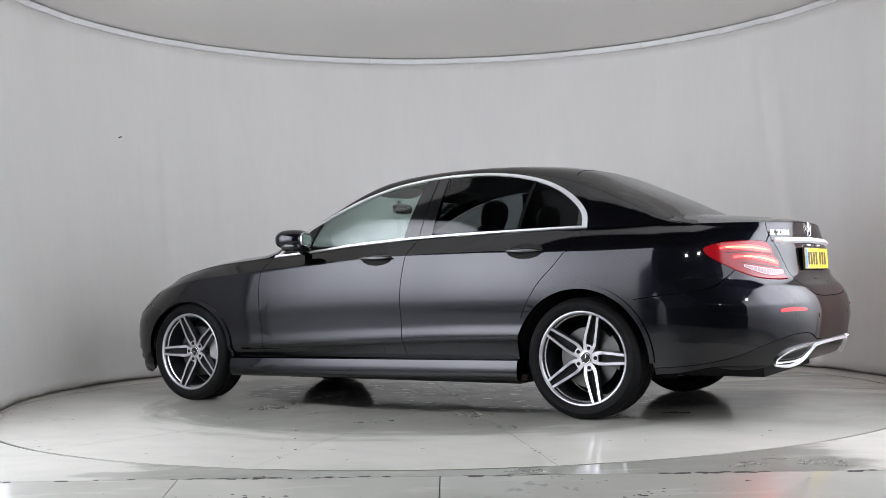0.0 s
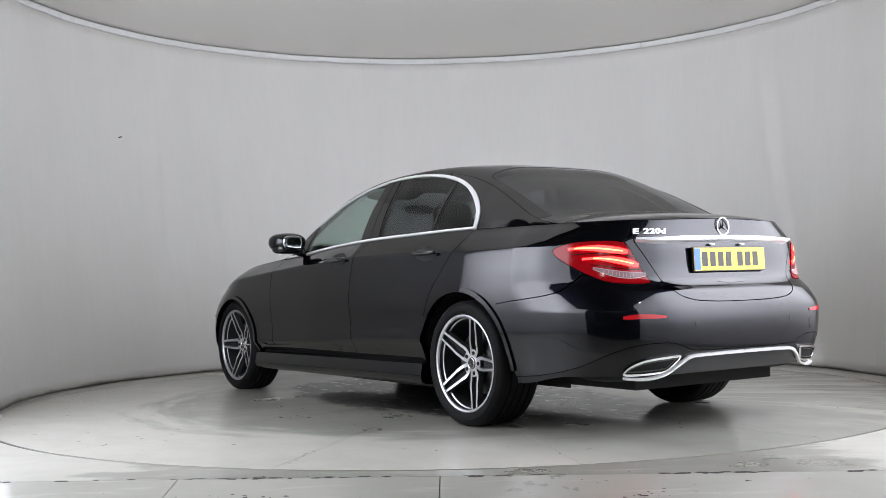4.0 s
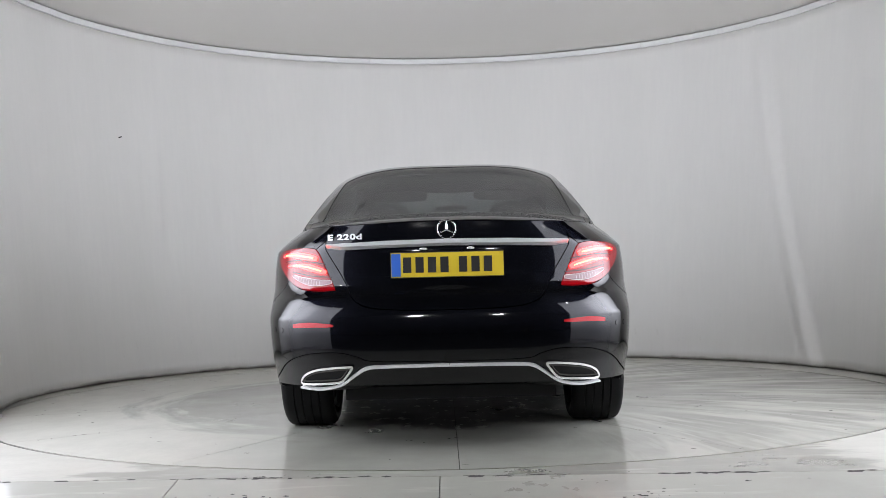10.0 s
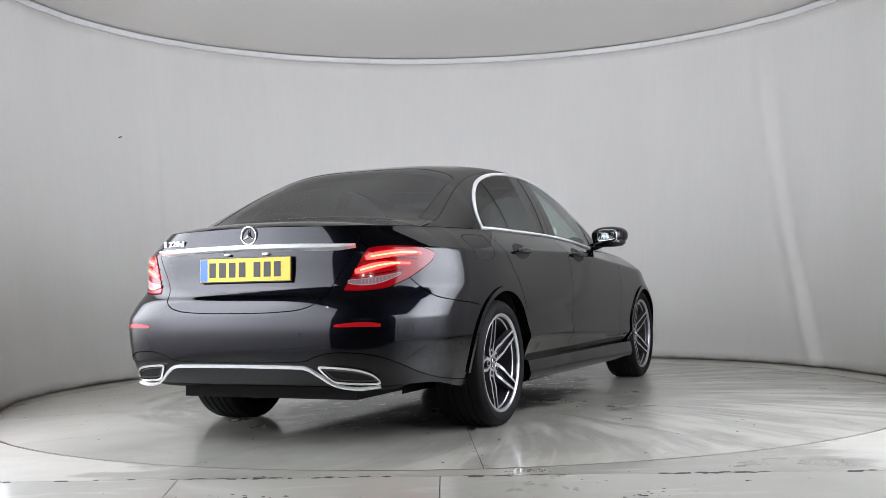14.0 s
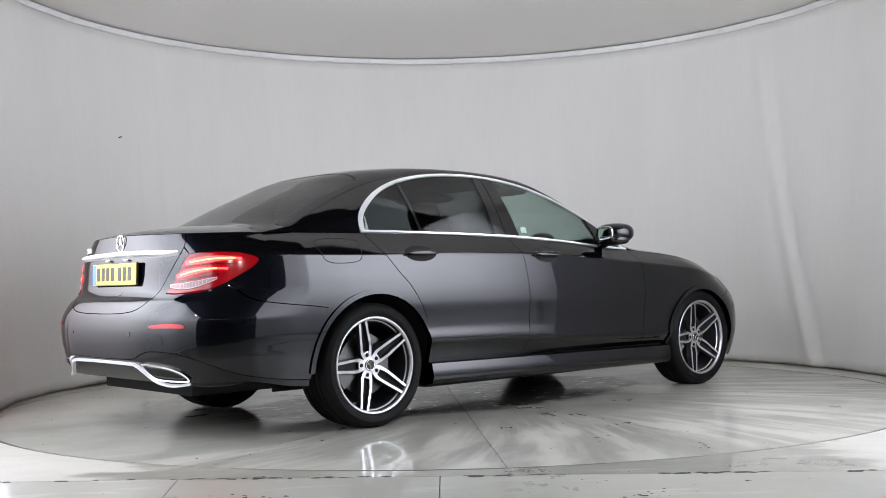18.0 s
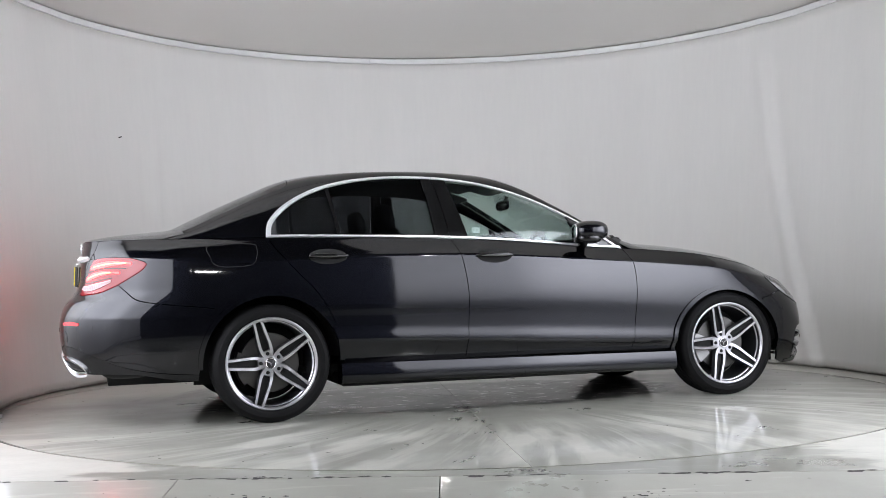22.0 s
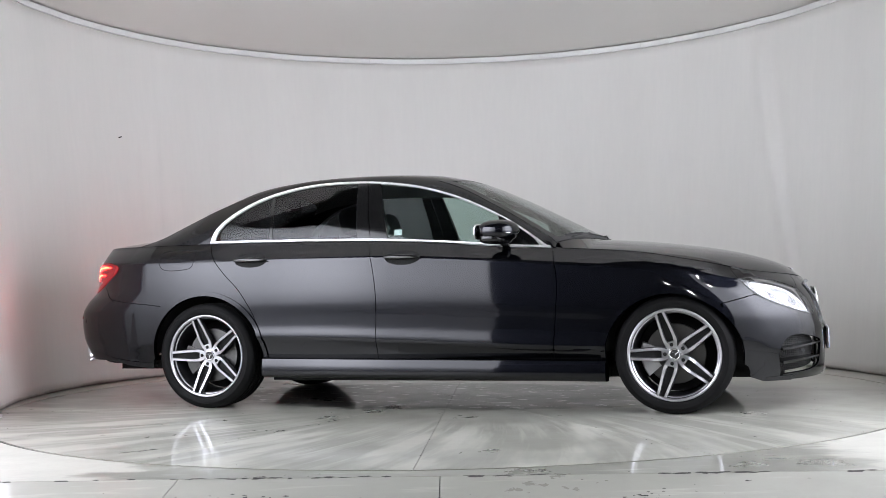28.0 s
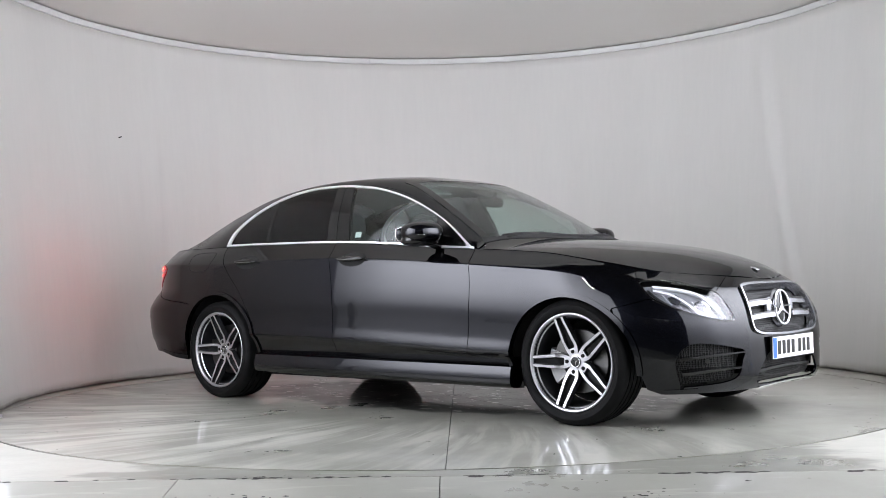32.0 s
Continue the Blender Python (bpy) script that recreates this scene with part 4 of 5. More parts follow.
def roof_blend(v2, nor, w=0.17):
    y, z = rail_line(v2[:, 0])
    return _soften(nor, outward(flank, v2[:, 0], z - 0.012), np.where(v2[:, 0] > -2.0, y - v2[:, 1], 1.0), w)


COWL = smooth_line([(0.985, 0.0), (0.975, 0.25), (0.93, 0.48), (0.85, 0.64), (0.795, 0.715)], 5)
SCREEN_TOP = smooth_line([(0.10, 0.0), (0.085, 0.3), (0.045, 0.48), (0.01, 0.545)], 5)
REAR_TOP = smooth_line([(-1.27, 0.0), (-1.278, 0.3), (-1.30, 0.50), (-1.345, 0.580)], 5)
REAR_LOW = smooth_line([(-1.985, 0.0), (-1.98, 0.3), (-1.955, 0.55), (-1.93, 0.645)], 5)


def rail_at(a, b, n=20, k=0.999):
    return [(x, float(rail_line(np.array(x))[0]) * k) for x in np.linspace(a, b, n)]


screen_side = smooth_line([(0.01, 0.545), (0.25, 0.600), (0.55, 0.668), (0.795, 0.715)], 6)
panel("windscreen", roof, COWL + screen_side[::-1][1:] + SCREEN_TOP[::-1], SCREEN, car, both=True, thick=0.005, label="green-tinted windscreen")
panel("screen_border", roof, band([(x, y - 0.030) for x, y in screen_side], 0.050), GLOSS_BLACK, car, BOTH, lift=0.0015, thick=0.004, gap=0, grid=0.03, label="black edge of the windscreen")
panel("screen_border", roof, band([(x + 0.026, y) for x, y in SCREEN_TOP], 0.046), GLOSS_BLACK, car, both=True, lift=0.0015, thick=0.004, gap=0, grid=0.03, label="black edge of the windscreen")
panel("roof_panel", roof, SCREEN_TOP + screen_side[1:] + rail_at(0.795, -1.93, 60) + smooth_line([(-1.93, 0.645), (-1.70, 0.622), (-1.345, 0.580)], 6) + REAR_TOP[::-1][1:], PAINT, car, both=True, grid=0.03, blend=roof_blend)
panel("rear_window", pushed(roof, -0.002), REAR_TOP + smooth_line([(-1.345, 0.580), (-1.70, 0.622), (-1.93, 0.645)], 6)[1:] + REAR_LOW[::-1][1:], PRIVACY, car, both=True, thick=0.005, label="dark privacy rear window")
LID_SIDE = [(x, min(0.70, float(rail_line(np.array(x))[0]) * 0.998)) for x in np.linspace(-1.93, -2.36, 10)]
panel("boot_deck", roof, [(-2.476, 0.0)] + rail_at(-2.476, -2.36, 16)[1:-1] + LID_SIDE[::-1] + REAR_LOW[::-1], PAINT, car, both=True)
panel("rear_wing_top", roof, LID_SIDE + rail_at(-2.36, -1.93, 12), PAINT, car, BOTH, gap=0)
panel("bonnet", roof, COWL + rail_at(0.80, 2.14, 40)[1:] + [(2.162, 0.10), (2.164, 0.0)], PAINT, car, both=True)
panel("cowl", pushed(roof, 0.004), band([(x - 0.028, y) for x, y in COWL], 0.05), MATT_BLACK, car, both=True, thick=0.01, gap=0, label="black plastic screen cowl")

# ---------- side windows ----------
OUTER = smooth_line([(-1.477, 1.050), (-1.462, 1.133), (-1.394, 1.213), (-1.28, 1.290), (-1.128, 1.355), (-0.936, 1.399), (-0.70, 1.4195), (-0.436, 1.416), (-0.21, 1.392), (-0.05, 1.361), (0.134, 1.306), (0.318, 1.230), (0.54, 1.112), (0.775, 0.950)], 5)
INNER = smooth_line([(-1.418, 1.064), (-1.400, 1.128), (-1.335, 1.197), (-1.219, 1.276), (-1.080, 1.332), (-0.89, 1.376), (-0.70, 1.394), (-0.440, 1.391), (-0.19, 1.368), (-0.05, 1.340), (0.134, 1.286), (0.318, 1.210), (0.49, 1.122), (0.690, 0.978)], 5)


INNER = [(a + 0.48 * (c - a), b + 0.48 * (d - b)) for (a, b), (c, d) in zip(INNER, OUTER)]


def at_x(line, x):
    return x, float(np.interp(x, [p[0] for p in line], [p[1] for p in line]))


def split(line, x):
    return [p for p in line if p[0] < x], [p for p in line if p[0] >= x]


oa, ob_ = split(OUTER, -0.433)
ia, ib = split(INNER, -0.433)
oa, ob_, ia, ib = oa + [at_x(OUTER, -0.4335)], [at_x(OUTER, -0.4315)] + ob_, ia + [at_x(INNER, -0.4335)], [at_x(INNER, -0.4315)] + ib
trim_label = "bright chrome window surround"
panel("window_trim", flank, oa + ia[::-1], BRIGHT, car, BOTH, label=trim_label, lift=0.006, thick=0.012, gap=0.001, grid=0.02)
panel("window_trim", flank, ob_ + ib[::-1], BRIGHT, car, BOTH, label=trim_label, lift=0.006, thick=0.012, gap=0.001, grid=0.02)


def sill_z(x):
    return float(belt_line(np.array(x))[1])


for a, b in ((-1.475, -0.370), (-0.366, 0.765)):
    xs = np.linspace(a, b, 16)
    panel("waist_trim", flank, [(x, sill_z(x) + 0.002) for x in xs] + [(x, sill_z(x) + 0.0125) for x in xs[::-1]], BRIGHT, car, BOTH, label=trim_label, lift=0.007, thick=0.014, gap=0, grid=0.02)


def lowline(a, b):
    return [(x, sill_z(x) + 0.0125) for x in np.linspace(a, b, 8)]


def between(line, a, b):
    return [p for p in line if a <= p[0] <= b]


def pane(name, a_low, a_top, b_low, b_top, mat, lift=0.0, label="", **kw):
    panel(name, flank, lowline(b_low, a_low) + ([at_x(INNER, a_top)] if a_top else []) + between(INNER, a_top if a_top else -1.42, b_top if b_top else 0.69) + ([at_x(INNER, b_top)] if b_top else []), mat, car, BOTH, lift=lift, label=label, **kw)


pane("quarter_window", -1.415, None, -1.055, -1.100, PRIVACY, label="dark privacy quarter window", thick=0.005)
pane("window_divider", -1.055, -1.100, -1.035, -1.080, GLOSS_BLACK, 0.002, thick=0.02, gap=0)
pane("rear_side_window", -1.035, -1.080, -0.458, -0.500, PRIVACY, label="dark privacy side window", thick=0.005)
pane("door_pillar_rear", -0.458, -0.500, -0.368, -0.432, GLOSS_BLACK, 0.002, thick=0.03, gap=0.001)
pane("door_pillar_front", -0.366, -0.428, -0.250, -0.345, GLOSS_BLACK, 0.002, thick=0.03, gap=0.001)
pane("front_side_window", -0.250, -0.345, 0.50, 0.43, CLEAR, label="clear green-tinted side window", thick=0.005)
pane("mirror_sail", 0.50, 0.43, 0.70, None, GLOSS_BLACK, 0.002, thick=0.02, gap=0)
panel("rear_pillar", flank, [(x, float(rail_line(np.array(x))[1])) for x in np.linspace(-2.04, -1.0, 40)] + [p for p in OUTER if p[0] <= -1.0][::-1] + [(x, sill_z(x)) for x in np.linspace(-1.48, -2.04, 16)], PAINT, car, BOTH, gap=0, blend=side_blend)
panel("roof_rail", flank, [(x, float(rail_line(np.array(x))[1])) for x in np.linspace(-1.0, 0.77, 60)] + [(x, z - 0.004) for x, z in OUTER if x > -1.0][::-1], PAINT, car, BOTH, gap=0, blend=side_blend)

# ---------- lamps ----------
for side in BOTH:
    lamp = panel("tail_lamp", lower, LAMP_LOW + LAMP_IN[1:] + LAMP_TOP[1:] + LAMP_TIP[1:-1], RED_LENS, car, (side,), label="lit red tail lamp", lift=0.004, thick=0.03, grid=0.02)[0]
    up = smooth_line([(-2.615, 0.893), (-2.56, 0.902), (-2.45, 0.914), (-2.34, 0.916), (-2.29, 0.912)], 5)
    dn = smooth_line([(-2.672, 0.828), (-2.62, 0.842), (-2.54, 0.858), (-2.45, 0.866), (-2.37, 0.864)], 5)
    for line in (up, dn):
        panel("led_strip", lower, band(line, 0.024, profile=lambda k: 0.010 + 0.022 * math.sin(math.pi * min(1, k * 1.15 + 0.1))), RED_LED, lamp, (side,), lift=0.007, thick=0.004, gap=0, grid=0.012)
        panel("led_core", lower, band(line[3:-4], 0.006), RED_CORE, lamp, (side,), lift=0.0095, thick=0.003, gap=0, grid=0.012)
    wh = smooth_line([(-2.705, 0.782), (-2.62, 0.780), (-2.53, 0.793), (-2.43, 0.818)], 5)
    panel("reversing_lens", lower, band(wh, 0.03, profile=lambda k: 0.006 + 0.026 * math.sin(math.pi * (0.08 + 0.9 * k))), CLEAR_LENS, lamp, (side,), lift=0.007, thick=0.004, gap=0, grid=0.012)
    wo = band(wh, 0.03, profile=lambda k: 0.006 + 0.026 * math.sin(math.pi * (0.08 + 0.9 * k)))
    ring("lens_rim", lower, wo, 0.0028, LENS_RIB, lamp, (side,), lift=0.0085, thick=0.004, grid=0.012)
    for q in range(9):
        a0, a1 = np.array(wo[4 + q]), np.array(wo[len(wo) - 5 - q])
        panel("lens_rib", lower, band([tuple(a0 * 0.85 + a1 * 0.15), tuple(a0 * 0.15 + a1 * 0.85)], 0.0025), LENS_RIB, lamp, (side,), lift=0.0082, thick=0.003, gap=0, grid=0.012)
    panel("lamp_fold", lower, band(smooth_line([(-2.660, 0.868), (-2.58, 0.880), (-2.47, 0.890), (-2.32, 0.886)], 5), 0.004), LAMP_FOLD, lamp, (side,), lift=0.0055, thick=0.003, gap=0, grid=0.012)
    panel("lamp_fold", lower, band(smooth_line([(-2.700, 0.806), (-2.60, 0.812), (-2.50, 0.826), (-2.42, 0.836)], 5), 0.004), LAMP_FOLD, lamp, (side,), lift=0.0055, thick=0.003, gap=0, grid=0.012)
    panel("reflector", lower, band(smooth_line([(-2.512, 0.583), (-2.62, 0.588), (-2.76, 0.583)], 6), 0.02, profile=lambda k: 0.008 + 0.014 * math.sin(math.pi * (0.15 + 0.8 * k))), RED_REFLECTOR, car, (side,), label="long red bumper reflector", lift=0.003, thick=0.01, gap=0, grid=0.015)
    head = panel("headlamp", pushed(lower, -0.040), HEAD_TOP[:-1] + HEAD_IN + HEAD_LOW[1:-1], LAMP_SILVER, car, (side,), label="clear headlamp with white light guides", thick=0.02, gap=0.004, grid=0.02)[0]
    panel("lens", lower, HEAD_TOP[:-1] + HEAD_IN + HEAD_LOW[1:-1], LENS, head, (side,), lift=0.001, thick=0.003, grid=0.02)
    brow = smooth_line([(1.985, 0.735), (2.10, 0.722), (2.20, 0.690), (2.255, 0.63), (2.29, 0.565)], 6)
    panel("light_guide", pushed(lower, -0.022), band(brow, 0.014), DRL, head, (side,), thick=0.012, gap=0, grid=0.012)
    hook = smooth_line([(1.975, 0.715), (2.06, 0.690), (2.12, 0.640), (2.16, 0.590), (2.235, 0.572)], 6)
    panel("light_guide", pushed(lower, -0.020), band(hook, 0.012), DRL, head, (side,), thick=0.012, gap=0, grid=0.012)
    for c, r in (((2.07, 0.668), 0.030), ((2.19, 0.628), 0.034)):
        panel("projector_rim", pushed(lower, -0.028), ellipse(*c, r * 1.12, r * 0.95), CHROME, head, (side,), thick=0.012, gap=0, grid=0.015)
        panel("projector", pushed(lower, -0.026), ellipse(*c, r * 0.90, r * 0.76), PROJECTOR, head, (side,), thick=0.012, gap=0, grid=0.015)
    panel("lamp_bezel", pushed(lower, -0.030), band(smooth_line([(1.950, 0.722), (1.990, 0.672), (2.07, 0.620), (2.20, 0.572)], 6), 0.012, 0.004), MATT_BLACK, head, (side,), thick=0.01, gap=0, grid=0.012)
    panel("lamp_rim", lower, band(HEAD_LOW + HEAD_TOP[1:], 0.007), GLOSS_BLACK, head, (side,), lift=0.0022, thick=0.006, gap=0, grid=0.015)
    for q in range(5):
        panel("lamp_fin", pushed(lower, -0.036), band([(2.02 + 0.045 * q, 0.700 - 0.012 * q), (2.045 + 0.045 * q, 0.640 - 0.014 * q)], 0.006, 0.003), DRL, head, (side,), thick=0.008, gap=0, grid=0.012)

# ---------- grille and intakes ----------
panel("grille_insert", pushed(lower, -0.05), GRILLE, GRID, car, both=True, gap=-0.01)
panel("grille_frame", lower, band(GRILLE, 0.011), GRILLE_SILVER, car, both=True, label="chrome grille surround", lift=0.012, thick=0.05, gap=0, grid=0.015)
for z in (0.628, 0.560):
    panel("grille_bar", pushed(lower, -0.005), band([(2.478, z - 0.008), (2.60, z - 0.002), (2.72, z)], 0.026), GRILLE_SILVER, car, BOTH, thick=0.03, gap=0, grid=0.015)
    panel("grille_bar_lip", pushed(lower, 0.002), band([(2.482, z + 0.006), (2.60, z + 0.012), (2.72, z + 0.014)], 0.006), GLOSS_BLACK, car, BOTH, thick=0.02, gap=0, grid=0.015)
panel("side_intake", pushed(lower, -0.05), INTAKE, GRID, car, BOTH, gap=-0.01)
for z in (0.375, 0.300):
    panel("intake_blade", pushed(lower, -0.004), band([(2.025, z - 0.022), (2.16, z - 0.006), (2.28, z + 0.002), (2.385, z + 0.006)], 0.016, 0.006), GLOSS_BLACK, car, BOTH, lift=0.003, thick=0.05, gap=0, grid=0.015)
panel("lower_grille", pushed(lower, -0.05), LOW_GRILLE, GRID, car, both=True, gap=-0.01)
panel("lower_grille_bar", pushed(lower, -0.02), band([(2.49, 0.272), (2.62, 0.280), (S_FRONT, 0.285)], 0.014), GLOSS_BLACK, car, both=True, thick=0.03, gap=0)
panel("front_lip_trim", lower, band([(2.47, 0.192), (2.62, 0.200), (S_FRONT, 0.203)], 0.009), CHROME, car, both=True, label="thin chrome front lip", lift=0.006, thick=0.02, gap=0, grid=0.02)

panel("bumper_lip", lower, [(1.94, 0.178), (2.09, 0.180), (2.09, 0.208), (1.94, 0.200)], PAINT, car, BOTH, lift=0.002, thick=0.006, gap=0, grid=0.02)

# ---------- boot trim, exhausts ----------
panel("boot_strip", tilted(lower, 0.972, 0.45, 0.004), [(-2.656, 0.954), (-2.75, 0.957), (-2.95, 0.966), (S_REAR, 0.970), (S_REAR, 0.948), (-2.95, 0.943), (-2.75, 0.938), (-2.658, 0.947)], BRIGHT, car, both=True, label="wide chrome boot strip", lift=0.004, thick=0.03, gap=0, grid=0.02)
panel("boot_handle", lower, [(S_REAR, 0.757), (S_REAR + 0.05, 0.756), (S_REAR + 0.09, 0.752), (S_REAR + 0.108, 0.745), (S_REAR + 0.085, 0.739), (S_REAR + 0.045, 0.736), (S_REAR, 0.735)], GLOSS_BLACK, car, both=True, label="dark boot handle recess", lift=0.0015, thick=0.006, gap=0, grid=0.015)
TAILPIPE = smooth_line([(-2.530, 0.330), (-2.562, 0.358), (-2.63, 0.380), (-2.72, 0.391), (-2.825, 0.397), (-2.838, 0.391), (-2.812, 0.362), (-2.785, 0.336), (-2.755, 0.325), (-2.65, 0.318), (-2.545, 0.317)], 5, True)
ring("tailpipe", lower, TAILPIPE, 0.010, CHROME, car, BOTH, label="chrome trapezoid exhaust trim", lift=0.009, thick=0.05, grid=0.012)
ring("tailpipe_inner", lower, inset(TAILPIPE, 0.013), 0.004, STEEL, car, BOTH, lift=0.006, thick=0.02, grid=0.012)
# flat black patch: the pipe's inner shade is put into its colour
panel("tailpipe_mouth", lower, TAILPIPE, SHADE_BLACK, car, BOTH, lift=0.001, thick=0.004, gap=0, grid=0.02)
CHROME_LINE = smooth_line([(-2.530, 0.306), (-2.66, 0.300), (-2.77, 0.316), (-2.85, 0.360), (-2.91, 0.388), (-3.0, 0.394), (S_REAR, 0.396)], 6)
panel("diffuser_trim", tilted(lower, 0.40, 0.18, 0.0), band(CHROME_LINE, 0.012, profile=lambda k: 0.006 + 0.007 * min(1, max(0, (k - 0.3) * 3))), BRIGHT, car, both=True, label="chrome diffuser trim", lift=0.007, thick=0.02, gap=0, grid=0.015)


# ---------- small fittings ----------
def lathe(profile, n=48, axis="y"):
    """Turns (radius, along) points round the y axis."""
    verts, faces = [], []
    m = len(profile)
    for i in range(n):
        a = 2 * math.pi * i / n
        verts += [(r * math.cos(a), y, r * math.sin(a)) for r, y in profile]
    for i in range(n):
        for j in range(m - 1):
            faces.append((i * m + j, i * m + j + 1, ((i + 1) % n) * m + j + 1, ((i + 1) % n) * m + j))
    return verts, faces


def sharp(ob, deg=40):
    ob.data.set_sharp_from_angle(angle=radians(deg))
    return ob


def blob(name, at, size, mat, parent, power=2.5, turn=(0, 0, 0), n=20, label=""):
    """A rounded block: a superellipsoid of half sizes size."""
    verts, faces = [], []
    f = lambda v: math.copysign(abs(v) ** (2 / power), v)
    m = Euler([radians(a) for a in turn]).to_matrix()
    for i in range(n + 1):
        la = -math.pi / 2 + math.pi * i / n
        for j in range(2 * n):
            lo = math.pi * j / n
            p = Vector((size[0] * f(math.cos(la)) * f(math.cos(lo)), size[1] * f(math.cos(la)) * f(math.sin(lo)), size[2] * f(math.sin(la))))
            verts.append(Vector(at) + m @ p)
    w = 2 * n
    for i in range(n):
        for j in range(w):
            faces.append((i * w + j, i * w + (j + 1) % w, (i + 1) * w + (j + 1) % w, (i + 1) * w + j))
    return mesh_object(name, verts, faces, mat, True, parent, label)


def tube(name, pts, r, mat, parent, n=12, closed=False, label=""):
    verts, faces, m = [], [], len(pts)
    P = [Vector(p) for p in pts]
    for i in range(m):
        d = (P[(i + 1) % m] - P[i - 1]) if closed else (P[min(i + 1, m - 1)] - P[max(i - 1, 0)])
        q = d.to_track_quat("Y", "Z").to_matrix()
        verts += [P[i] + q @ Vector((r * math.cos(2 * math.pi * k / n), 0, r * math.sin(2 * math.pi * k / n))) for k in range(n)]
    for i in range(m if closed else m - 1):
        for k in range(n):
            faces.append((i * n + k, i * n + (k + 1) % n, ((i + 1) % m) * n + (k + 1) % n, ((i + 1) % m) * n + k))
    if not closed:
        faces += [tuple(range(n))[::-1], tuple(range((m - 1) * n, m * n))]
    return mesh_object(name, verts, faces, mat, True, parent, label)


# door handles, fuel flap, sensors
for side in BOTH:
    for x, z in ((-0.122, 0.926), (-1.137, 0.936)):
        y = float(lower(np.array(x), np.array(z))[1])
        # flat black ellipse, its colour standing for the shade in the cup
        panel("handle_cup", lower, ellipse(x, z - 0.004, 0.112, 0.044), SHADE_BLACK, car, (side,), lift=0.0015, thick=0.006, gap=0, grid=0.02)
        bar = blob("door_handle", (x, side * (y + 0.022), z), (0.116, 0.020, 0.017), GLOSS_BLACK, car, 2.1, (side * 6, 0, 0))
        blob("chrome_insert", (x - 0.004, side * (y + 0.0405), z - 0.004), (0.092, 0.003, 0.0034), STEEL, bar, 2.2)
    for s, z in ((-2.30, 0.563), (-2.40, 0.563), (-2.95, 0.545), (1.905, 0.545), (2.15, 0.345)):
        panel("parking_sensor", lower, ellipse(s, z, 0.012, 0.012, n=16), GLOSS_BLACK, car, (side,), lift=0.0015, thick=0.004, gap=0, grid=0.02)
flap = smooth_line([(-1.800, 1.005), (-1.57, 1.012), (-1.540, 0.985), (-1.545, 0.935), (-1.575, 0.893), (-1.70, 0.882), (-1.775, 0.895), (-1.800, 0.935)], 5, True)
ring("fuel_flap_gap", lower, flap, 0.0035, SHADE_BLACK, car, (-1,), lift=0.0006, thick=0.003, grid=0.02)

# wing mirrors
for side in BOTH:
    shell = blob("wing_mirror", (0.492, side * 0.938, 1.060), (0.110, 0.122, 0.064), PAINT, car, 2.5, (0, 0, side * 14))
    blob("mirror_base", (0.475, side * 0.938, 1.016), (0.082, 0.112, 0.034), GLOSS_BLACK, shell, 2.8, (0, 0, side * 14))
    tube("mirror_arm", [(0.50, side * 0.80, 0.985), (0.50, side * 0.84, 0.992), (0.49, side * 0.89, 1.01)], 0.026, GLOSS_BLACK, shell)
    blob("mirror_glass", (0.383, side * 0.950, 1.056), (0.008, 0.080, 0.046), MIRROR, shell, 3.2, (0, 0, side * 14), label="mirror glass")
    blob("turn_indicator", (0.566, side * 0.958, 1.044), (0.030, 0.088, 0.004), CHROME, shell, 2.4, (0, 0, side * 14), label="clear indicator strip")


# badges: a ring with three arms
def ring_badge(at, r, normal_x, tilt, parent, name="badge"):
    pts = [(0, r * math.cos(2 * math.pi * i / 36), r * math.sin(2 * math.pi * i / 36)) for i in range(36)]
    ob = tube(name, pts, r * 0.085, CHROME, parent, 8, True, "chrome ring badge")
    for k in range(3):
        a = radians(90 + 120 * k)
        t = (0, r * math.cos(a), r * math.sin(a))
        b0, b1 = a + 1.05, a - 1.05
        w = r * 0.17
        vs = [(0, w * math.cos(b0), w * math.sin(b0)), t, (0, w * math.cos(b1), w * math.sin(b1)), (0.006 * normal_x, 0, 0), (-0.002 * normal_x, 0, 0)]
        mesh_object("arm", vs, [(0, 1, 3), (1, 2, 3), (0, 4, 1), (1, 4, 2), (0, 3, 4), (2, 4, 3)], CHROME, False, ob)
    ob.matrix_local = pose(*at, 0, tilt, 0)
    return ob


ring_badge((-2.488, 0, 1.018), 0.043, -1, 0, car)
fb = ring_badge((2.250, 0, 0.592), 0.092, 1, -6, car)
disc_v, disc_f = lathe([(0.0, 0.0), (0.09, 0.0), (0.105, -0.02)], 40)
mesh_object("badge_plate", [(-0.004 + y, x, z) for x, y, z in disc_v], disc_f, GLOSS_BLACK, True, fb)
for side in BOTH:
    blob("badge_wing", (2.218, side * 0.105, 0.594), (0.022, 0.062, 0.058), GRILLE_SILVER, car, 2.6, (0, 0, side * -12))

bonnet_x = 2.10
blob("bonnet_badge", (bonnet_x, 0, float(spine(np.array(bonnet_x))) + 0.003), (0.026, 0.026, 0.005), SATIN, car, 2.2, (0, 20, 0), label="small round bonnet badge")

# model letters on the boot
cu = bpy.data.curves.new("letters", "FONT")
cu.body, cu.size, cu.extrude, cu.space_character, cu.offset = "E 220d", 0.046, 0.0025, 1.10, 0.0016
tmp = bpy.data.objects.new("tmp", cu)
scene.collection.objects.link(tmp)
bpy.context.view_layer.update()
me = bpy.data.meshes.new_from_object(tmp)
bpy.data.objects.remove(tmp)
me.name = "model_letters"
me.materials.append(LETTER)
co = np.empty(len(me.vertices) * 3)
me.vertices.foreach_get("co", co)
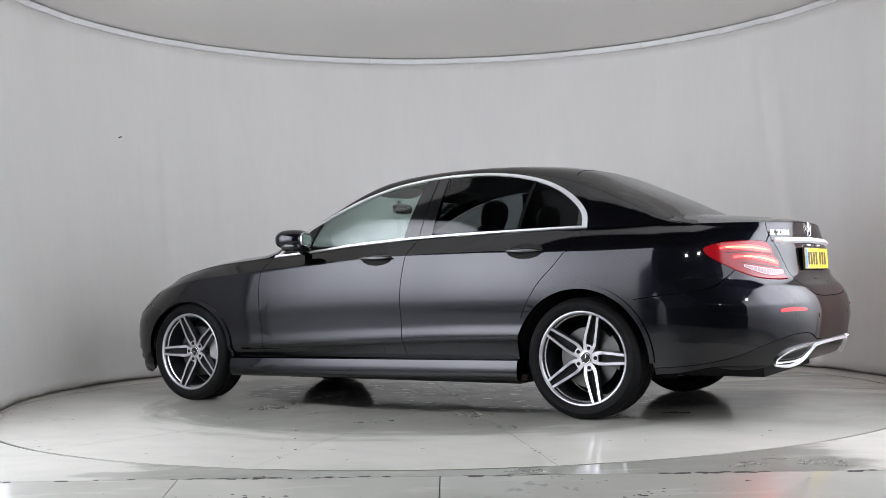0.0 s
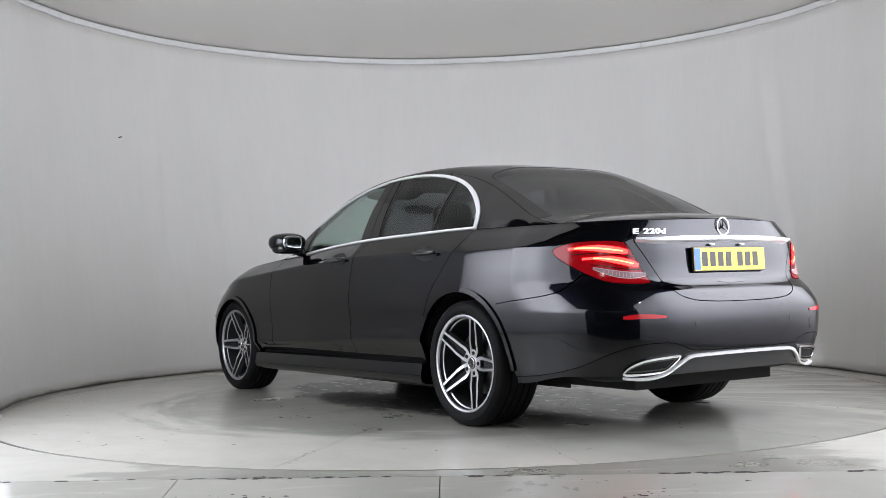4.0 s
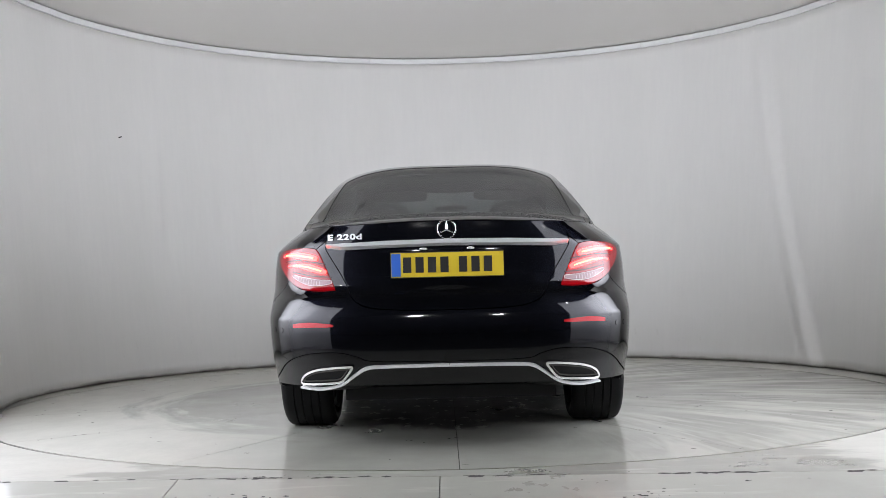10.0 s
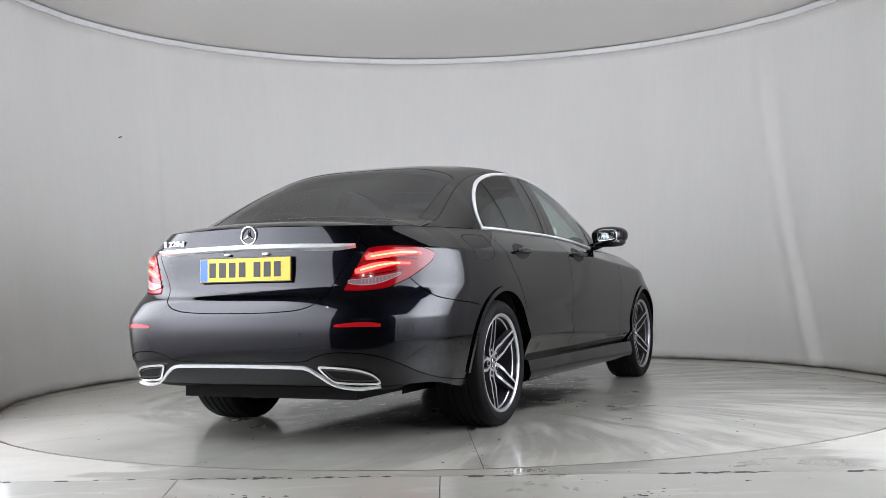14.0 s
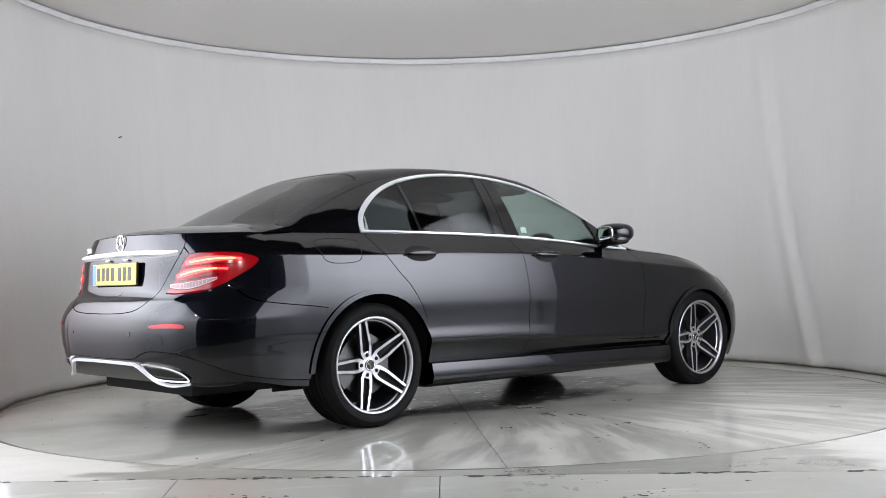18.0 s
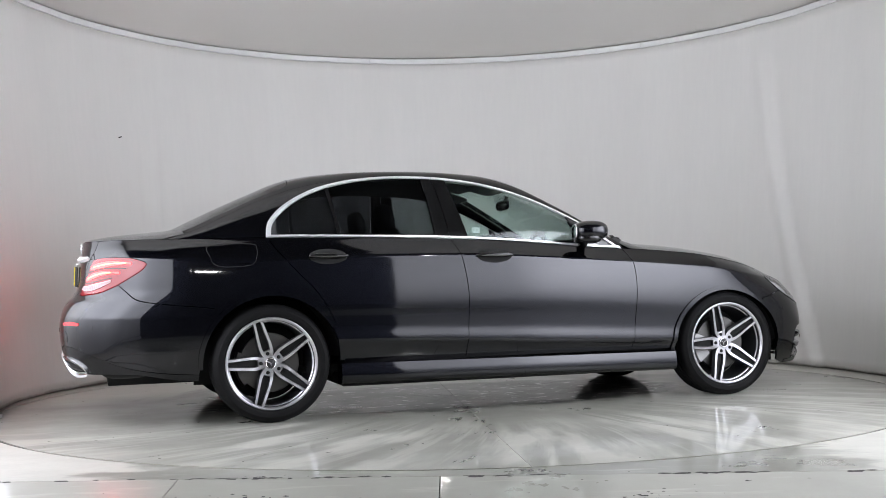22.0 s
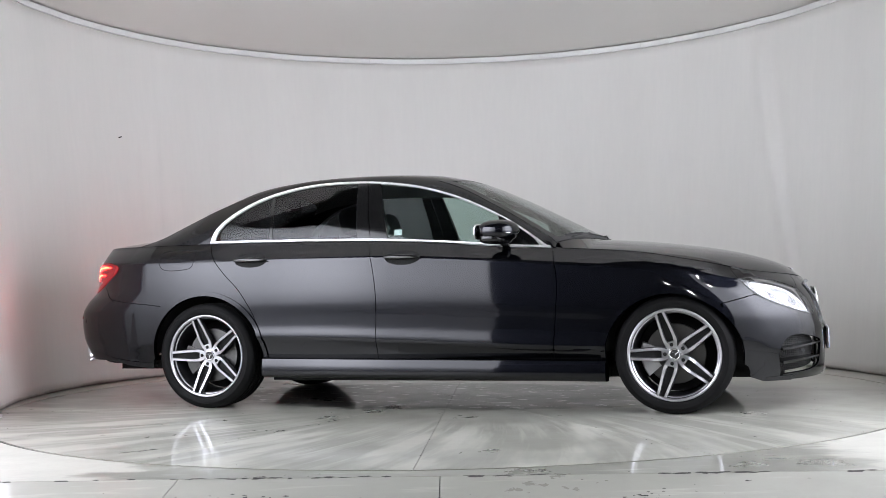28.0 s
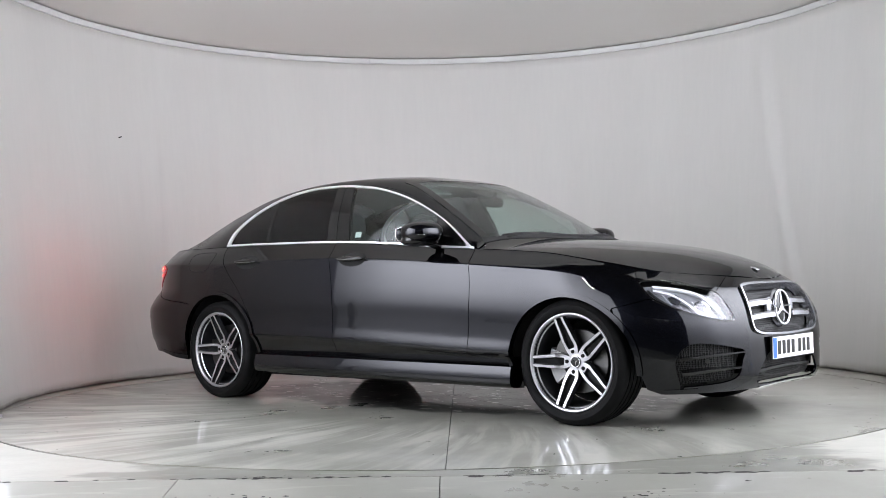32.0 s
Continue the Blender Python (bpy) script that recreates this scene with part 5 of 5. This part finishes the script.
co = co.reshape(-1, 3)
wid = co[:, 0].max() - co[:, 0].min()
# laid on the boot's curve, read from behind: from y = 0.56 to 0.40
yy = 0.562 - (co[:, 0] - co[:, 0].min()) / wid * 0.165
_rs = np.linspace(S_REAR, -2.5, 400)
_ry = lower(_rs, np.full(400, 0.985))
xx = np.interp(yy, _ry[:, 1], _ry[:, 0])
co = np.stack([xx - 0.004 - co[:, 2], yy, 0.981 + co[:, 1] * 0.78], -1)
me.vertices.foreach_set("co", co.ravel())
me.update()
letters = new("model_letters", me)
letters.parent = car
letters["label"] = "chrome letters E 220d"
letters["kind"] = "stuff"


# number plates, their writing as plain bars
def number_plate(x, z, face, mat, tilt):
    bm = bmesh.new()
    box_bm(bm, (-0.003, -0.26, -0.056), (0.003, 0.26, 0.056))
    plate = part("number_plate", bm, mat, car, "number plate with plain dark bars")
    bm = bmesh.new()
    lo, hi = sorted((0.215 * -face, 0.258 * -face))
    box_bm(bm, (-0.004, lo, -0.053), (0.004, hi, 0.053))
    part("blue_band", bm, PLATE_BLUE, plate, "blue band")
    for k in range(7):
        u = -0.185 + 0.0575 * k + (0.028 if k > 3 else 0)
        bm = bmesh.new()
        c = u * face
        box_bm(bm, (-0.0045, c - 0.019, -0.036), (0.0045, c + 0.019, 0.036))
        part("bar", bm, INK, plate)
    bm = bmesh.new()
    box_bm(bm, (-0.012, -0.262, -0.060), (-0.002, 0.262, 0.060)) if face > 0 else box_bm(bm, (0.002, -0.262, -0.060), (0.012, 0.262, 0.060))
    part("plate_holder", bm, MATT_BLACK, plate)
    plate.matrix_local = pose(x, 0, z, 0, tilt, 0)


number_plate(-2.527, 0.853, -1, PLATE_YELLOW, 2)
number_plate(2.306, 0.386, 1, PLATE_WHITE, 0)


# ---------- wheels ----------
def build_wheel(name, half, x, side, y_mid, R, first=180):
    rim = 0.2610
    v, f = lathe([(0.244, half - 0.020), (rim - 0.008, half - 0.012), (rim, half - 0.014), (rim, half - 0.022), (0.249, half - 0.028), (0.243, half - 0.044), (0.235, half - 0.048), (0.232, half - 0.070), (0.226, -half + 0.02), (0.243, -half)], 64)
    wheel = sharp(mesh_object(name, v, f, ALLOY_DARK, True, car, "alloy wheel with five twin spokes"))
    v, f = lathe([(0.2440, half - 0.0235), (0.2455, half - 0.0175), (rim - 0.006, half - 0.0095), (rim + 0.001, half - 0.0115), (rim + 0.001, half - 0.020)], 64)
    mesh_object("rim_flange", v, f, ALLOY, True, wheel)
    v, f = lathe([(0.2432, half - 0.0435), (0.2425, half - 0.0440), (0.2355, half - 0.0478), (0.2350, half - 0.0490)], 64)
    mesh_object("barrel_step", v, f, ALLOY, True, wheel)
    # tyre with four grooves
    s = half
    prof = [(rim - 0.004, s - 0.022), (rim + 0.008, s - 0.006), (rim + 0.020, s - 0.001), (rim + 0.040, s), (R - 0.030, s - 0.003), (R - 0.016, s - 0.010), (R - 0.007, s - 0.020), (R - 0.002, s - 0.034)]
    tread, gw = [], 0.005
    for c in (-0.55, -0.20, 0.20, 0.55)[::-1]:
        y = c * (s - 0.02)
        tread += [(R, y + gw), (R - 0.007, y + gw * 0.7), (R - 0.007, y - gw * 0.7), (R, y - gw)]
    prof = prof + tread + [(r, -y) for r, y in prof[::-1]]
    v, f = lathe(prof, 72)
    sharp(mesh_object("tyre", v, f, RUBBER, True, wheel, "black rubber tyre"), 35)
    # five twin spokes
    hub_y, mid_y, rim_y = half - 0.066, half - 0.050, half - 0.018
    for k in range(5):
        a = radians(first) + 2 * math.pi * k / 5
        ca, sa = math.cos(a), math.sin(a)
        vs, fs, mats = [], [], []
        for e in (-1, 1):
            path = [(0.036, 0.0130, hub_y + 0.001, 0.026), (0.056, 0.0215, hub_y + 0.002, 0.022), (0.074, 0.0285, hub_y + 0.004, 0.0180), (0.095, 0.0305, hub_y + 0.009, 0.0160), (0.120, 0.0300, mid_y + 0.003, 0.0150), (0.168, 0.0268, mid_y + 0.013, 0.0142), (0.216, 0.0232, rim_y - 0.006, 0.0138), (0.254, 0.0208, rim_y + 0.001, 0.0142)]
            base = len(vs)
            for r, o, y, w in path:
                for dw, dy in ((-0.5, 0), (0.5, 0), (0.80, -0.034), (-0.80, -0.034)):
                    u = e * o + dw * w
                    vs.append((r * ca - u * sa, y + dy, r * sa + u * ca))
            for i in range(len(path) - 1):
                for j in range(4):
                    q = [base + i * 4 + j, base + i * 4 + (j + 1) % 4, base + (i + 1) * 4 + (j + 1) % 4, base + (i + 1) * 4 + j]
                    fs.append(q)
                    mats.append(0 if j == 0 else 1)
        # web that joins the pair near the hub
        base = len(vs)
        for r, o, y in ((0.026, 0.016, hub_y + 0.001), (0.056, 0.020, hub_y + 0.0015), (0.074, 0.020, hub_y + 0.001)):
            for u, dy in ((-o, 0), (o, 0), (o, -0.03), (-o, -0.03)):
                vs.append((r * ca - u * sa, y + dy, r * sa + u * ca))
        for i in range(2):
            for j in range(4):
                fs.append([base + i * 4 + j, base + i * 4 + (j + 1) % 4, base + (i + 1) * 4 + (j + 1) % 4, base + (i + 1) * 4 + j])
                mats.append(0 if j == 0 else 1)
        fs.append([base + 8, base + 9, base + 10, base + 11])
        mats.append(1)
        # dark floor of the slot between the pair
        base = len(vs)
        for r, o, y in ((0.078, 0.020, hub_y - 0.018), (0.120, 0.022, mid_y - 0.020), (0.184, 0.019, mid_y - 0.008), (0.252, 0.016, rim_y - 0.020)):
            vs += [(r * ca + o * sa, y, r * sa - o * ca), (r * ca - o * sa, y, r * sa + o * ca)]
        for i in range(3):
            fs.append([base + 2 * i, base + 2 * i + 1, base + 2 * i + 3, base + 2 * i + 2])
            mats.append(2)
        sp = mesh_object("twin_spoke", vs, fs, ALLOY, False, wheel)
        sp.data.materials.append(ALLOY_DARK)
        sp.data.materials.append(SHADE_BLACK)
        sp.data.polygons.foreach_set("material_index", mats)
        bm = bmesh.new()
        bm.from_mesh(sp.data)
        bmesh.ops.recalc_face_normals(bm, faces=bm.faces)
        bm.to_mesh(sp.data)
        bm.free()
        # bolt between the pairs
        b = a
        v, f = lathe([(0.0, 0.0), (0.0105, 0.0), (0.0115, -0.012)], 14)
        mesh_object("wheel_bolt", [(p[0] + 0.056 * math.cos(b), p[1] + hub_y + 0.0045, p[2] + 0.056 * math.sin(b)) for p in v], f, SHADE_BLACK, True, wheel)
    v, f = lathe([(0.0, hub_y + 0.002), (0.034, hub_y + 0.002), (0.050, hub_y - 0.004), (0.066, hub_y - 0.022), (0.070, hub_y - 0.06)], 40)
    sharp(mesh_object("hub", v, f, ALLOY, True, wheel))
    v, f = lathe([(0.0, hub_y + 0.006), (0.027, hub_y + 0.006), (0.032, hub_y + 0.003), (0.033, hub_y)], 32)
    sharp(mesh_object("hub_cap", v, f, MATT_BLACK, True, wheel))
    cap = tube("cap_ring", [(0.028 * math.cos(t), hub_y + 0.007, 0.028 * math.sin(t)) for t in np.linspace(0, 2 * math.pi, 25)[:-1]], 0.003, CHROME, wheel, 6, True)
    for k in range(3):
        a = radians(90 + 120 * k)
        vs = [(0.005 * math.cos(a + 1), hub_y + 0.0065, 0.005 * math.sin(a + 1)), (0.027 * math.cos(a), hub_y + 0.0085, 0.027 * math.sin(a)), (0.005 * math.cos(a - 1), hub_y + 0.0065, 0.005 * math.sin(a - 1)), (0, hub_y + 0.011, 0)]
        mesh_object("cap_arm", vs, [(0, 1, 3), (1, 2, 3), (0, 3, 2)], CHROME, False, wheel)
    v, f = lathe([(0.07, half - 0.115), (0.168, half - 0.115), (0.170, half - 0.118), (0.170, half - 0.14), (0.07, half - 0.14)], 48)
    sharp(mesh_object("brake_disc", v, f, STEEL, True, wheel))
    pad = [(r * math.cos(radians(t)), y, r * math.sin(radians(t))) for t in range(140, 206, 6) for r, y in ((0.105, half - 0.10), (0.19, half - 0.10), (0.198, half - 0.115), (0.198, half - 0.16), (0.105, half - 0.16))]
    n = len(pad) // 5
    fs = [(i * 5 + j, i * 5 + (j + 1) % 5, (i + 1) * 5 + (j + 1) % 5, (i + 1) * 5 + j) for i in range(n - 1) for j in range(5)] + [(0, 1, 2, 3, 4), tuple(range(len(pad) - 5, len(pad)))]
    mesh_object("brake_caliper", pad, fs, CALIPER if x > 0 else STEEL, False, wheel)
    # black disc added to close the wheel's back against the bright floor behind
    v, f = lathe([(0.0, -half + 0.05), (0.12, -half + 0.05), (0.219, -half + 0.03)], 40)
    mesh_object("wheel_backing", v, f, SHADE_BLACK, True, wheel)
    wheel.matrix_local = pose(x, side * y_mid, R - 0.002, 180 if side < 0 else 0)
    return wheel


for side in BOTH:
    build_wheel("front_wheel", 0.121, 1.4695, side, 0.779, 0.3345, 0 if side > 0 else 180)
    build_wheel("rear_wheel", 0.137, -1.4695, side, 0.771, 0.3355)
    # dark liners in the arches
    for x, r in ((1.458, 0.385), (-1.462, 0.41)):
        verts = [(x + r * math.cos(t), side * y, 0.337 + r * math.sin(t)) for t in np.linspace(0.02, math.pi - 0.02, 24) for y in (0.86, 0.50)]
        mesh_object("arch_liner", verts, [(2 * i, 2 * i + 1, 2 * i + 3, 2 * i + 2) for i in range(23)], SHADE_BLACK, True, car)
        mesh_object("arch_wall", [(x - r, side * 0.5, 0.2), (x + r, side * 0.5, 0.2), (x + r, side * 0.5, 0.75), (x - r, side * 0.5, 0.75)], [(0, 1, 2, 3)], SHADE_BLACK, False, car)

# ---------- underbody ----------
bm = bmesh.new()
box_bm(bm, (-1.04, -0.80, 0.175), (1.05, 0.80, 0.235))
box_bm(bm, (1.05, -0.50, 0.175), (2.05, 0.50, 0.24))
box_bm(bm, (-2.35, -0.50, 0.22), (-1.04, 0.50, 0.28))
part("underbody", bm, SHADE_BLACK, car)
for side in BOTH:
    blob("silencer", (-2.25, side * 0.52, 0.315), (0.14, 0.20, 0.05), SHADE_BLACK, car, 3)
    tube("axle_arm", [(-1.47, side * 0.30, 0.24), (-1.47, side * 0.68, 0.28)], 0.03, MATT_BLACK, car)
    tube("axle_arm", [(1.47, side * 0.30, 0.24), (1.47, side * 0.68, 0.27)], 0.03, MATT_BLACK, car)

# ---------- cabin ----------
bm = bmesh.new()
box_bm(bm, (-1.30, -0.74, 0.26), (0.95, 0.74, 0.30))
part("cabin_floor", bm, SHADE_BLACK, car)
panel("headliner", pushed(roof, -0.035), SCREEN_TOP + rail_at(0.0, -1.36, 40, 0.93) + REAR_TOP[::-1][1:], LINER, car, both=True, thick=0.01, gap=0, grid=0.06, label="pale grey headliner")
for side in BOTH:
    panel("door_card", pushed(lower, -0.09), [(-1.38, 0.86), (-1.24, 0.80), (-0.98, 0.42), (0.74, 0.40)] + [(s, float(Z_BELT(s)) - 0.025) for s in np.linspace(0.74, -1.38, 16)], LEATHER, car, (side,), thick=0.03, gap=0, grid=0.06)
    seat = blob("front_seat", (-0.28, side * 0.38, 0.50), (0.26, 0.25, 0.09), LEATHER, car, 3.2)
    blob("backrest", (-0.56, side * 0.38, 0.80), (0.08, 0.245, 0.33), LEATHER, seat, 3.0, (0, -16, 0))
    blob("headrest", (-0.665, side * 0.38, 1.175), (0.05, 0.135, 0.095), LEATHER, seat, 2.6, (0, -12, 0))
    for d in (-0.05, 0.05):
        tube("headrest_post", [(-0.64, side * 0.38 + d, 1.06), (-0.655, side * 0.38 + d, 1.13)], 0.007, SATIN, seat)
bench = blob("rear_bench", (-1.02, 0, 0.50), (0.22, 0.48, 0.10), LEATHER, car, 3.4)
blob("rear_backrest", (-1.40, 0, 0.82), (0.08, 0.48, 0.28), LEATHER, bench, 3.4, (0, -20, 0))
for y in (-0.40, 0.40):
    blob("rear_headrest", (-1.53, y, 1.12), (0.05, 0.13, 0.075), LEATHER, bench, 2.8, (0, -16, 0))
bm = bmesh.new()
box_bm(bm, (-1.98, -0.60, 1.02), (-1.50, 0.60, 1.035))
part("parcel_shelf", bm, DASH, car)
blob("dashboard", (0.70, 0, 0.84), (0.26, 0.70, 0.13), DASH, car, 3.4, (0, 8, 0))
blob("centre_console", (0.10, 0, 0.55), (0.55, 0.10, 0.10), DASH, car, 4)
wheel_ring = [(0.33 + 0.06 * math.sin(t), -0.38 + 0.185 * math.cos(t), 0.90 + 0.175 * math.sin(t)) for t in np.linspace(0, 2 * math.pi, 33)[:-1]]
sw = tube("steering_wheel", wheel_ring, 0.016, LEATHER, car, 10, True)
blob("steering_boss", (0.345, -0.38, 0.90), (0.03, 0.07, 0.06), DASH, sw, 2.6, (0, -19, 0))
for t in (0, math.pi, -math.pi / 2):
    tube("steering_spoke", [(0.345, -0.38, 0.90), (0.33 + 0.06 * math.sin(t), -0.38 + 0.185 * math.cos(t), 0.90 + 0.175 * math.sin(t))], 0.012, DASH, sw, 8)
blob("rear_view_mirror", (0.28, 0, 1.285), (0.015, 0.12, 0.035), GLOSS_BLACK, car, 3)
tube("mirror_stem", [(0.29, 0, 1.30), (0.315, 0, 1.345)], 0.012, GLOSS_BLACK, car)
for side in BOTH:
    blob("sun_visor", (0.02, side * 0.36, 1.365), (0.09, 0.20, 0.010), LINER, car, 4, (0, 18, 0))
panel("window_sticker", pushed(flank, -0.008), [(-0.215, 1.065), (-0.165, 1.065), (-0.165, 1.10), (-0.215, 1.10)], PLATE_WHITE, car, (-1,), thick=0.001, gap=0, label="small white window sticker")
for y in (-0.11, 0.11):
    lampx = float(lower(np.array([S_REAR + 0.11]), np.array([0.925]))[0, 0])
    blob("plate_lamp", (lampx - 0.012, y, 0.927), (0.010, 0.018, 0.006), PLATE_WHITE, car, 2.4, label="small white plate lamp")
# wipers at rest along the foot of the windscreen
def on_screen(x, y, up):
    p = roof(np.array(x), np.array(abs(y)))
    return (float(p[0]), math.copysign(float(p[1]), y), float(p[2]) + up)


for y0, y1 in ((-0.60, -0.04), (0.02, 0.60)):
    blade = tube("wiper", [on_screen(0.952 - 0.15 * (abs(y) / 0.64) ** 2, y, 0.007) for y in np.linspace(y0, y1, 12)], 0.006, MATT_BLACK, car, 8, label="black wiper blade")
    ym = (y0 + y1) / 2
    tube("wiper_arm", [on_screen(0.972 - 0.13 * (abs(y0) / 0.64) ** 2, y0, 0.008), on_screen(0.952 - 0.15 * (abs(ym) / 0.64) ** 2, ym, 0.013)], 0.006, MATT_BLACK, blade, 8)
riders = [car]


# ---------- what moves ----------
HEADING = [(0, 148.79), (6, 113.26), (9, 95.37), (13, 71.53), (19, 35.81), (23, 12.2), (28, -17.23), (32, -40.33)]


def motions():
    walk(turntable, [(t, pose(0, 0, 0, 0, 0, a)) for t, a in HEADING])
    for thing in riders:
        walk(thing, [(t, pose(0, 0, 0, 0, 0, a) @ pose(0.106, -0.013, 0)) for t, a in HEADING])


motions()
